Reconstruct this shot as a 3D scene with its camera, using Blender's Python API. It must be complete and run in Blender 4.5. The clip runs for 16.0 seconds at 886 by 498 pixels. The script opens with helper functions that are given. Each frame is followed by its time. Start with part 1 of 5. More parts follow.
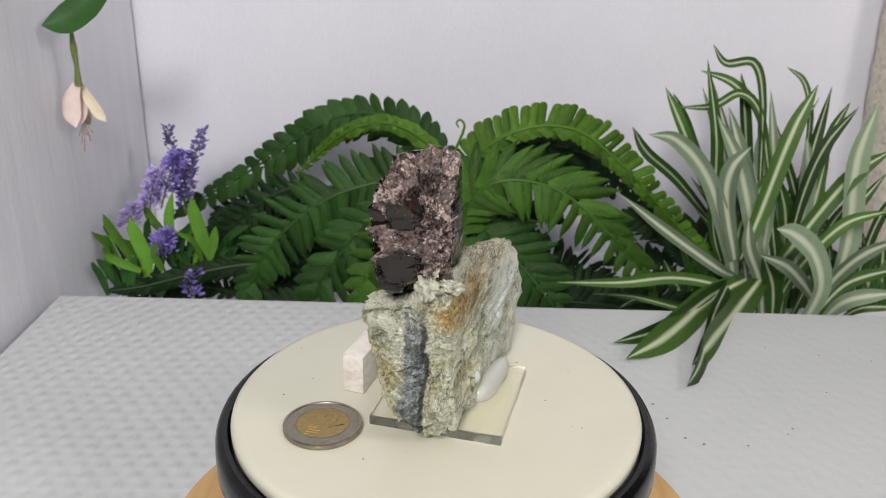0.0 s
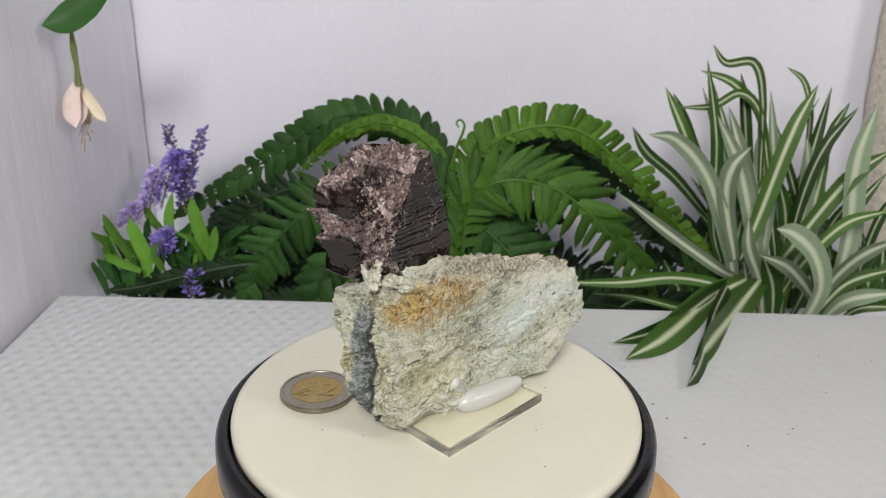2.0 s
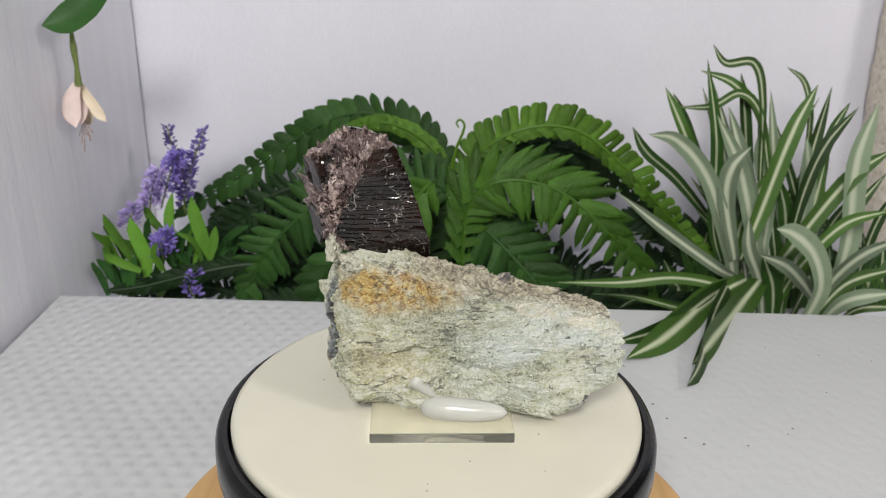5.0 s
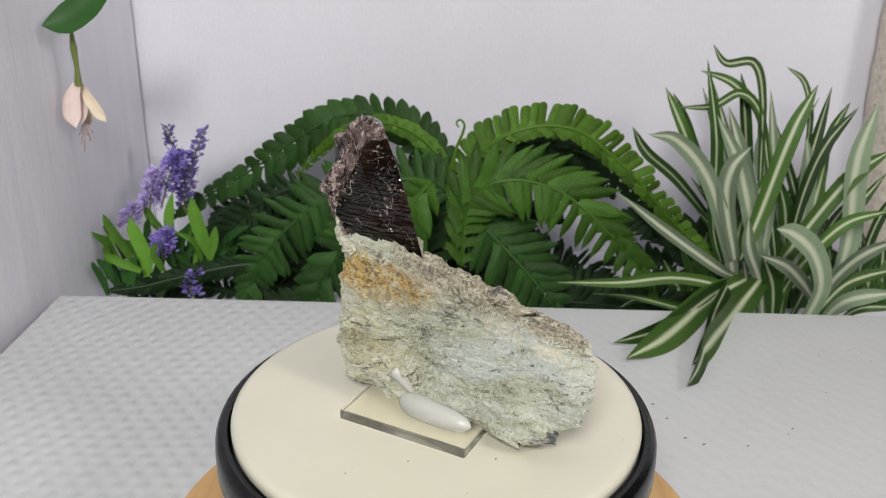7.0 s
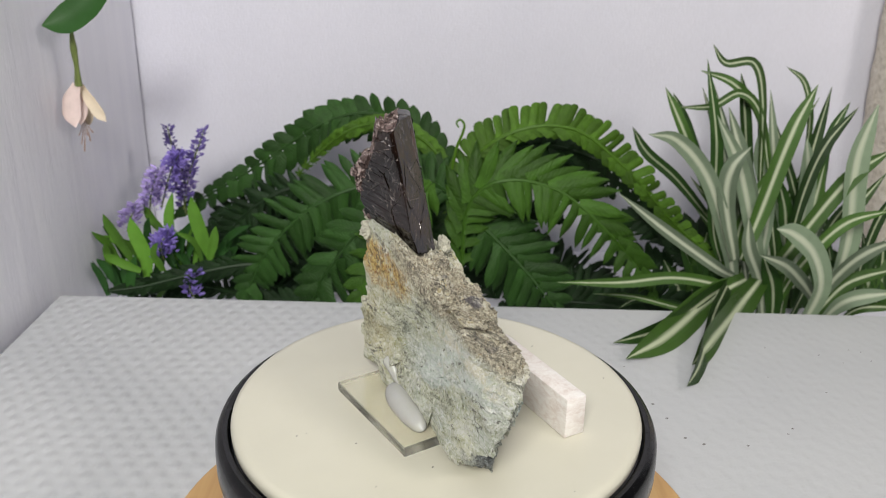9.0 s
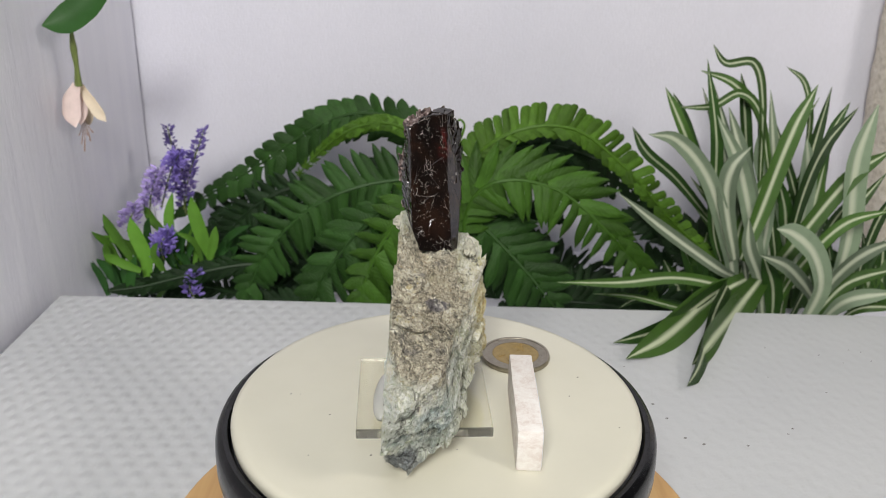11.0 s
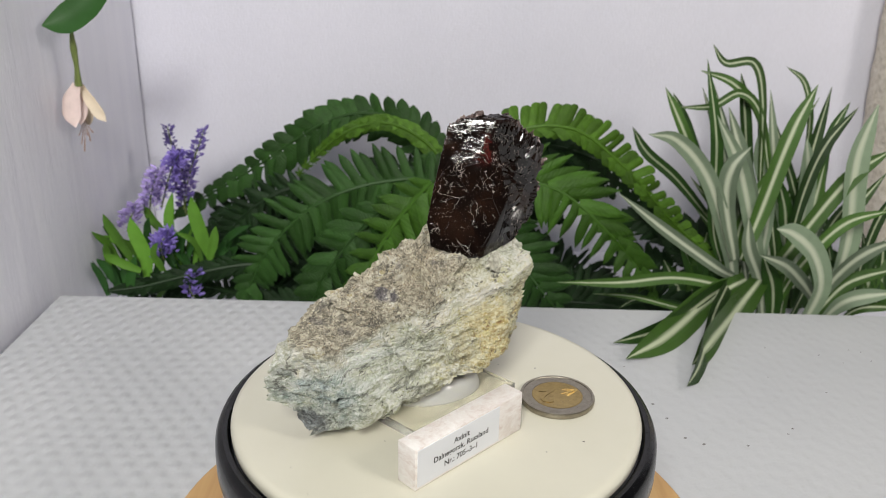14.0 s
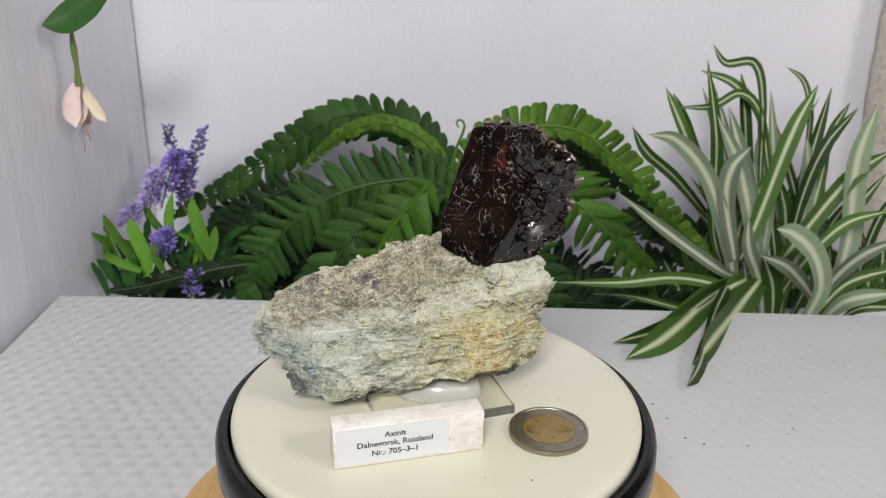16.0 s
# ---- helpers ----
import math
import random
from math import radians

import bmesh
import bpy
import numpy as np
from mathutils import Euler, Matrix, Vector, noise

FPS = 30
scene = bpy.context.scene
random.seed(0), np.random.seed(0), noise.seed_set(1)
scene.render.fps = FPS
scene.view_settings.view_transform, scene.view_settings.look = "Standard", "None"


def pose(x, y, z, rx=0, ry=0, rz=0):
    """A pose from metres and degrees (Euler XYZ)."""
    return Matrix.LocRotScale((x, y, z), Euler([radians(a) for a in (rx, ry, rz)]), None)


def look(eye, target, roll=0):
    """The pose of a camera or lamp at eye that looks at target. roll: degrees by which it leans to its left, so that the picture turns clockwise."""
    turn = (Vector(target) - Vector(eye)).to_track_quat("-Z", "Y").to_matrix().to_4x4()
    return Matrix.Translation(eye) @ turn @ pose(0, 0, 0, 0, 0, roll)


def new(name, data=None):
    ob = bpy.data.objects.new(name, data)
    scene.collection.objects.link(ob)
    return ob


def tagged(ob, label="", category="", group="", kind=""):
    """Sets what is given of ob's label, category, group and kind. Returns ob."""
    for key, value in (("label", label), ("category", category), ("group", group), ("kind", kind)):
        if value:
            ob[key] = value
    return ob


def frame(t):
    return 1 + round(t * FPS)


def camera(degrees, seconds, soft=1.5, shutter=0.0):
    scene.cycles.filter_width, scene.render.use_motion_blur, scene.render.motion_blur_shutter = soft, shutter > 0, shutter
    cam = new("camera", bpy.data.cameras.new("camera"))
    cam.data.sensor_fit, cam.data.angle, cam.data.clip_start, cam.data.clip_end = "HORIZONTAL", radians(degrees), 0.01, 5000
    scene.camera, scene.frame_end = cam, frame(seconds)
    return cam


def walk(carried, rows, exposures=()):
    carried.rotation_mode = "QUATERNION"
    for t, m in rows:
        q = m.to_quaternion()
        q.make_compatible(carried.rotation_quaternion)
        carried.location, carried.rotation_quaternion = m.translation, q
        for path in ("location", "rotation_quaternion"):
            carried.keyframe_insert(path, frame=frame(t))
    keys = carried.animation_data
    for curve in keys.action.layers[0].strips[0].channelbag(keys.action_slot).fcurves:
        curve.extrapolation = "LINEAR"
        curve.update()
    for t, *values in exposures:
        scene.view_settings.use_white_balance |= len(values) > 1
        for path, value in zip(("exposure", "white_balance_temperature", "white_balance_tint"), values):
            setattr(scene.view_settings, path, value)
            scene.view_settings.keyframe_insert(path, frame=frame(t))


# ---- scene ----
# ---- camera ----
cam = camera(54.06, 16.0, soft=0.75)
cam.data.dof.use_dof = True
cam.data.dof.focus_distance = 0.265
cam.data.dof.aperture_fstop = 34.0
EYE = pose(0, -0.2597, 0.1634, 67.906, 0, -0.258) @ pose(0, 0, 0, 0, 0, 1.011)
walk(cam, [(0.0, EYE), (16.0, EYE)])

# ---- light ----
world = bpy.data.worlds.new("room_air")
scene.world = world
world.use_nodes = True
world.node_tree.nodes["Background"].inputs[0].default_value = (0.80, 0.84, 1.0, 1)
world.node_tree.nodes["Background"].inputs[1].default_value = 0.10
scene.view_settings.exposure = 0.0


def panel_lamp(name, eye, target, sx, sy, watts, colour):
    d = bpy.data.lights.new(name, "AREA")
    d.shape, d.size, d.size_y, d.energy, d.color = "RECTANGLE", sx, sy, watts, colour
    ob = new(name, d)
    ob.matrix_basis = look(eye, target)
    return ob


panel_lamp("lamp_one", (-0.13, -0.79, 0.66), (0, 0.10, 0.0), 0.28, 0.22, 10.4, (0.975, 0.96, 0.91))
panel_lamp("lamp_two", (0.60, -0.42, 0.55), (0.0, 0.30, 0.05), 0.16, 0.14, 2.7, (1.0, 0.945, 0.89))
# unseen overhead panel, added as fill for the walls and shaded sides
panel_lamp("ceiling_lamp", (0.15, -0.3, 1.55), (-0.1, 0.3, 0), 0.9, 0.9, 5.0, (0.95, 0.96, 0.98))


# ---- materials ----
class Mat:
    """A small wrapper: node material with helper calls."""

    def __init__(self, name, rough=0.6, metal=0.0, spec=0.5):
        self.m = bpy.data.materials.new(name)
        self.m.use_nodes = True
        self.t = self.m.node_tree
        self.b = self.t.nodes["Principled BSDF"]
        self.set("Roughness", rough)
        self.set("Metallic", metal)
        self.set("Specular IOR Level", spec)
        self.co = self.node("ShaderNodeTexCoord").outputs["Object"]

    def node(self, kind):
        return self.t.nodes.new(kind)

    def put(self, sock, v):
        if isinstance(v, bpy.types.NodeSocket):
            self.t.links.new(v, sock)
        else:
            sock.default_value = v

    def set(self, name, v):
        if isinstance(v, tuple) and len(v) == 3 and name in ("Base Color", "Specular Tint", "Emission Color"):
            v = (*v, 1)
        self.put(self.b.inputs[name], v)

    def noise(self, scale, detail=5.0, rough=0.6, vec=None, dist=0.0):
        n = self.node("ShaderNodeTexNoise")
        self.put(n.inputs["Vector"], self.co if vec is None else vec)
        n.inputs["Scale"].default_value, n.inputs["Detail"].default_value = scale, detail
        n.inputs["Roughness"].default_value, n.inputs["Distortion"].default_value = rough, dist
        return n.outputs["Fac"]

    def voronoi(self, scale, feature="F1", out="Distance", vec=None, rnd=1.0):
        n = self.node("ShaderNodeTexVoronoi")
        n.feature = feature
        self.put(n.inputs["Vector"], self.co if vec is None else vec)
        n.inputs["Scale"].default_value, n.inputs["Randomness"].default_value = scale, rnd
        return n.outputs[out]

    def scaled(self, s, rot=(0, 0, 0), vec=None):
        n = self.node("ShaderNodeMapping")
        self.put(n.inputs["Vector"], self.co if vec is None else vec)
        n.inputs["Scale"].default_value = s
        n.inputs["Rotation"].default_value = [radians(a) for a in rot]
        return n.outputs[0]

    def ramp(self, v, *stops):
        n = self.node("ShaderNodeValToRGB")
        e = n.color_ramp.elements
        while len(e) < len(stops):
            e.new(0.5)
        for i, (p, c) in enumerate(stops):
            e[i].position = p
            e[i].color = (c, c, c, 1) if isinstance(c, (int, float)) else (*c, 1)
        self.put(n.inputs[0], v)
        return n.outputs[0]

    def mix(self, f, a, b, how="MIX"):
        n = self.node("ShaderNodeMix")
        n.data_type, n.blend_type = "RGBA", how
        self.put(n.inputs["Factor"], f)
        for i, v in ((6, a), (7, b)):
            self.put(n.inputs[i], (*v, 1) if isinstance(v, tuple) else v)
        return n.outputs[2]

    def math(self, op, a, b=0.0, c=0.0):
        n = self.node("ShaderNodeMath")
        n.operation = op
        self.put(n.inputs[0], a), self.put(n.inputs[1], b), self.put(n.inputs[2], c)
        return n.outputs[0]

    def near(self, point, r0, r1, vec=None):
        """1 within r0 of the point, 0 beyond r1."""
        n = self.node("ShaderNodeVectorMath")
        n.operation = "DISTANCE"
        self.put(n.inputs[0], self.co if vec is None else vec)
        n.inputs[1].default_value = point
        m = self.node("ShaderNodeMapRange")
        m.interpolation_type = "SMOOTHSTEP"
        self.put(m.inputs[0], n.outputs["Value"])
        for i, v in ((1, r0), (2, r1), (3, 1.0), (4, 0.0)):
            m.inputs[i].default_value = v
        return m.outputs[0]

    def xyz(self, vec=None):
        n = self.node("ShaderNodeSeparateXYZ")
        self.put(n.inputs[0], self.co if vec is None else vec)
        return n.outputs

    def warped(self, scale, amount, vec=None):
        n = self.node("ShaderNodeTexNoise")
        self.put(n.inputs["Vector"], self.co if vec is None else vec)
        n.inputs["Scale"].default_value, n.inputs["Detail"].default_value = scale, 4
        v = self.node("ShaderNodeVectorMath")
        v.operation = "MULTIPLY_ADD"
        self.put(v.inputs[0], n.outputs["Color"])
        v.inputs[1].default_value = (amount,) * 3
        self.put(v.inputs[2], self.co if vec is None else vec)
        s = self.node("ShaderNodeVectorMath")
        s.operation = "SUBTRACT"
        self.put(s.inputs[0], v.outputs[0])
        s.inputs[1].default_value = (amount / 2,) * 3
        return s.outputs[0]

    def bump(self, h, dist, strength=1.0, after=None):
        n = self.node("ShaderNodeBump")
        n.inputs["Strength"].default_value, n.inputs["Distance"].default_value = strength, dist
        self.put(n.inputs["Height"], h)
        if after is not None:
            self.put(n.inputs["Normal"], after)
        self.put(self.b.inputs["Normal"], n.outputs[0])
        return n.outputs[0]


def rand_tint(M, col, lo=0.75, hi=1.25):
    """Varies a colour from object to object."""
    r = M.node("ShaderNodeObjectInfo").outputs["Random"]
    g = M.ramp(r, (0.0, lo * 0.5), (1.0, hi * 0.5))
    g2 = M.mix(1.0, g, (2.0, 2.0, 2.0), "MULTIPLY")
    return M.mix(1.0, col, g2, "MULTIPLY")


def make_cloth():
    M = Mat("white_cloth", 0.9, spec=0.15)
    wv = M.noise(900, 2, 0.5, M.scaled((1, 1, 0.25)))
    wh = M.noise(900, 2, 0.5, M.scaled((0.25, 0.25, 1)))
    weave = M.math("ADD", wv, wh)
    blot = M.noise(7, 4, 0.6)
    c = M.mix(M.ramp(blot, (0.35, 0.0), (0.7, 1.0)), (0.735, 0.73, 0.81), (0.79, 0.78, 0.86))
    M.set("Base Color", M.mix(M.ramp(wv, (0.3, 0.0), (0.8, 0.35)), c, (0.66, 0.65, 0.71)))
    a = M.bump(M.noise(9, 3, 0.5, M.scaled((1, 1, 0.35))), 0.006, 0.5)
    M.bump(weave, 0.0004, 0.6, a)
    return M.m


def make_creased():
    """White wall paper with upright creases."""
    M = Mat("creased_paper", 0.85, spec=0.2)
    up = M.scaled((1, 1, 0.10))
    streak = M.noise(55, 5, 0.62, up)
    fine = M.noise(260, 5, 0.7, M.scaled((1, 1, 0.22)))
    c = M.mix(M.ramp(streak, (0.36, 0.0), (0.64, 1.0)), (0.80, 0.795, 0.865), (0.86, 0.855, 0.915))
    M.set("Base Color", M.mix(M.ramp(fine, (0.55, 0.0), (0.70, 0.25)), c, (0.68, 0.69, 0.75)))
    a = M.bump(streak, 0.0016, 0.35)
    M.bump(fine, 0.0008, 0.5, a)
    return M.m


def make_paper():
    """Embossed white paper sheet: rows of shallow diamonds."""
    M = Mat("embossed_paper", 0.85, spec=0.2)
    w = M.warped(14, 0.006)

    def wave(rot):
        n = M.node("ShaderNodeTexWave")
        n.wave_type, n.bands_direction = "BANDS", "X"
        M.put(n.inputs["Vector"], M.scaled((1, 1, 1), (0, 0, rot), w))
        n.inputs["Scale"].default_value, n.inputs["Distortion"].default_value = 37, 0.6
        n.inputs["Detail"].default_value = 1
        return n.outputs["Fac"]

    quilt = M.math("MULTIPLY", wave(33), wave(-38))
    x = M.xyz()[0]
    fade = M.ramp(M.math("ADD", M.math("MULTIPLY", x, 2.0), 0.5), (0.25, 1.0), (0.75, 0.22))
    c = M.mix(M.noise(11, 5, 0.6), (0.515, 0.525, 0.54), (0.595, 0.602, 0.61))
    M.set("Base Color", M.mix(M.ramp(M.noise(260, 3, 0.6), (0.62, 0.0), (0.8, 0.3)), c, (0.45, 0.44, 0.43)))
    a = M.bump(M.noise(6, 3, 0.5), 0.010, 0.35)
    b = M.bump(M.math("MULTIPLY", quilt, fade), 0.0010, 0.60, a)
    M.bump(M.noise(190, 5, 0.65), 0.0010, 0.5, b)
    return M.m


def make_plain(name, col, rough=0.5, metal=0.0, spec=0.5, var=0.12, scale=60, bump=0.0002):
    M = Mat(name, rough, metal, spec)
    dark = tuple(v * (1 - var) for v in col)
    M.set("Base Color", M.mix(M.ramp(M.noise(scale, 5, 0.6), (0.35, 0.0), (0.7, 1.0)), dark, col))
    M.set("Roughness", M.ramp(M.noise(scale * 3, 4, 0.6), (0.3, max(rough - 0.08, 0.02)), (0.7, min(rough + 0.1, 1))))
    if bump:
        M.bump(M.noise(scale * 8, 4, 0.6), bump, 0.4)
    return M.m


def make_wood():
    M = Mat("pale_wood", 0.45)
    g = M.noise(60, 5, 0.6, M.scaled((1, 0.08, 1)), 0.4)
    c = M.ramp(g, (0.3, (0.40, 0.22, 0.08)), (0.5, (0.55, 0.34, 0.14)), (0.7, (0.62, 0.41, 0.19)))
    M.set("Base Color", c)
    M.bump(g, 0.0003, 0.5)
    return M.m


def make_rock():
    """Grey-green schist: layers along its length, rust, white films, a blue-grey vein."""
    M = Mat("schist", 0.85, spec=0.4)
    M.set("Roughness", M.ramp(M.noise(800, 4, 0.7), (0.36, 0.42), (0.55, 0.9)))
    w = M.warped(70, 0.010)
    along = M.scaled((1, 0.16, 1.1), (0, -6, 22.5), w)
    lay = M.noise(150, 8, 0.68, along)
    base = M.ramp(lay, (0.34, (0.24, 0.24, 0.18)), (0.43, (0.49, 0.50, 0.39)), (0.52, (0.66, 0.67, 0.54)), (0.63, (0.86, 0.86, 0.74)))
    pale = M.ramp(M.noise(46, 6, 0.62, M.scaled((1, 0.35, 1.2), (0, -6, 22.5), w)), (0.50, 0.0), (0.57, 0.6))
    base = M.mix(pale, base, M.mix(M.noise(300, 5, 0.7), (0.70, 0.71, 0.56), (0.87, 0.87, 0.75)))
    grey = M.ramp(M.noise(58, 6, 0.66, M.scaled((1, 0.22, 1.3), (20, -6, 22.5), w)), (0.585, 0.0), (0.64, 0.55))
    base = M.mix(grey, base, M.mix(M.noise(400, 5, 0.7), (0.34, 0.36, 0.34), (0.56, 0.58, 0.53)))
    # thin dark partings between the layers
    part_line = M.math("ABSOLUTE", M.math("SUBTRACT", M.noise(95, 5, 0.6, along), 0.5))
    cracks = M.math("MULTIPLY", M.ramp(part_line, (0.004, 1.0), (0.022, 0.0)), M.ramp(M.noise(60, 3, 0.6), (0.45, 0.0), (0.60, 0.75)))
    # yellowish lower side
    y = M.math("MULTIPLY", M.near((-0.013, -0.012, 0.024), 0.010, 0.034, w), M.ramp(M.noise(110, 5, 0.65, w), (0.34, 0.25), (0.56, 1.0)))
    base = M.mix(M.math("MULTIPLY", y, 0.9), base, M.ramp(M.noise(330, 5, 0.7), (0.35, (0.52, 0.40, 0.14)), (0.6, (0.82, 0.73, 0.44))))
    # pale green-white film on the long side
    f = M.math("MULTIPLY", M.near((0.026, 0.026, 0.030), 0.008, 0.038, w), M.ramp(M.noise(75, 6, 0.68, M.scaled((1, 0.3, 1.4), (0, -8, 22.5), w)), (0.44, 0.0), (0.56, 1.0)))
    base = M.mix(M.math("MULTIPLY", f, 0.85), base, (0.80, 0.85, 0.81))
    # brown-grey granular top
    dome = M.node("ShaderNodeVectorMath")
    dome.operation = "DOT_PRODUCT"
    M.put(dome.inputs[0], w)
    dome.inputs[1].default_value = (-0.20, 0.31, 0.93)
    top = M.ramp(M.math("MULTIPLY", M.math("SUBTRACT", dome.outputs["Value"], 0.0435), 140.0), (0.0, 0.0), (0.6, 1.0))
    top = M.math("MULTIPLY", top, M.near((0.012, 0.022, 0.050), 0.028, 0.044, w))
    grain = M.ramp(M.noise(620, 6, 0.78), (0.34, (0.22, 0.20, 0.155)), (0.48, (0.46, 0.415, 0.32)), (0.64, (0.70, 0.645, 0.51)))
    dusk = M.math("MAXIMUM", M.ramp(M.noise(65, 4, 0.6, w), (0.60, 0.0), (0.66, 0.6)), M.near((0.0075, 0.0200, 0.0500), 0.0025, 0.0045, w))
    grain = M.mix(dusk, grain, (0.20, 0.185, 0.19))
    grain = M.mix(M.ramp(M.noise(85, 5, 0.65, w), (0.54, 0.0), (0.60, 0.8)), grain, M.mix(M.noise(500, 4, 0.7), (0.66, 0.61, 0.47), (0.88, 0.84, 0.70)))
    base = M.mix(top, base, grain)
    # cream crust along the crest, where the top meets the sides
    crest = M.math("ADD", M.math("MULTIPLY", M.math("SUBTRACT", dome.outputs["Value"], 0.0435), 140.0), 0.6)
    crest = M.math("MULTIPLY", M.ramp(crest, (0.10, 0.0), (0.35, 1.0), (0.62, 1.0), (0.90, 0.0)), M.ramp(M.noise(95, 5, 0.65, w), (0.42, 0.0), (0.52, 0.9)))
    base = M.mix(crest, base, M.mix(M.noise(450, 4, 0.7), (0.80, 0.76, 0.62), (0.94, 0.91, 0.82)))
    # rust along the upper edge
    rs = M.scaled((0.9, 0.36, 1.5), (0, 0, 22.5), M.warped(110, 0.014))
    r = M.math("MULTIPLY", M.near(RUST_AT, 0.0045, 0.0155, rs), M.ramp(M.noise(240, 6, 0.7), (0.34, 0.25), (0.52, 1.0)))
    rust = M.ramp(M.noise(500, 5, 0.7), (0.34, (0.26, 0.13, 0.028)), (0.50, (0.60, 0.385, 0.11)), (0.66, (0.76, 0.60, 0.30)))
    base = M.mix(M.math("MULTIPLY", r, M.math("SUBTRACT", 0.95, M.math("MULTIPLY", top, 0.8))), base, rust)
    # blue-grey vein down the narrow end
    s = M.xyz(w)
    line = M.math("ABSOLUTE", M.math("ADD", s[0], M.math("ADD", 0.0095, M.math("MULTIPLY", s[2], -0.05))))
    vein = M.math("MULTIPLY", M.ramp(M.math("MULTIPLY", line, 100.0), (0.26, 1.0), (0.46, 0.0)), M.near((-0.008, -0.036, 0.024), 0.020, 0.030, w))
    slate = M.ramp(M.noise(300, 6, 0.7), (0.40, (0.085, 0.095, 0.11)), (0.60, (0.33, 0.36, 0.38)))
    base = M.mix(M.math("MULTIPLY", vein, 0.9), base, slate)
    seam = M.math("ABSOLUTE", M.math("ADD", s[0], M.math("ADD", 0.0062, M.math("MULTIPLY", s[2], -0.05))))
    seam = M.math("MULTIPLY", M.ramp(M.math("MULTIPLY", seam, 100.0), (0.05, 1.0), (0.12, 0.0)), M.near((-0.008, -0.036, 0.024), 0.020, 0.030, w))
    base = M.mix(M.math("MULTIPLY", seam, 0.9), base, (0.055, 0.055, 0.06))
    end = M.math("MULTIPLY", M.near((0.014, 0.053, 0.018), 0.012, 0.022, w), M.ramp(M.noise(110, 6, 0.65, w), (0.36, 0.15), (0.56, 1.0)))
    teal = M.ramp(M.noise(420, 6, 0.72), (0.33, (0.16, 0.20, 0.215)), (0.52, (0.42, 0.50, 0.50)), (0.7, (0.66, 0.72, 0.69)))
    base = M.mix(M.math("MULTIPLY", end, 0.85), base, teal)
    foot = M.near((0.0240, 0.0420, 0.0095), 0.0040, 0.0085, w)
    base = M.mix(M.math("MULTIPLY", foot, 0.85), base, M.ramp(M.noise(500, 5, 0.7), (0.4, (0.06, 0.065, 0.075)), (0.65, (0.24, 0.26, 0.28))))
    # white flecks, dark pits, specks
    base = M.mix(M.ramp(M.noise(210, 7, 0.75), (0.60, 0.0), (0.68, 0.75)), base, (0.84, 0.82, 0.73))
    base = M.mix(cracks, base, (0.12, 0.115, 0.10))
    base = M.mix(M.ramp(M.noise(520, 5, 0.7, M.scaled((1, 0.4, 1), (0, -6, 22.5), w)), (0.345, 0.8), (0.375, 0.0)), base, (0.11, 0.10, 0.08))
    g1 = M.xyz(M.voronoi(1500, "F1", "Color", w))[0]
    g2 = M.xyz(M.voronoi(700, "F1", "Color", along))[0]
    speck = M.math("ADD", M.math("MULTIPLY", g1, 0.45), M.math("ADD", M.math("MULTIPLY", g2, 0.25), M.math("MULTIPLY", M.noise(1500, 5, 0.8), 0.32)))
    speck = M.ramp(speck, (0.22, 0.10), (0.50, 0.52), (0.80, 0.88))
    base = M.mix(0.65, base, speck, "OVERLAY")
    M.set("Base Color", base)
    a = M.bump(lay, 0.0020, 0.8)
    b = M.bump(M.noise(420, 7, 0.75), 0.0013, 0.9, a)
    M.bump(M.noise(1500, 4, 0.7), 0.0008, 1.0, b)
    return M.m


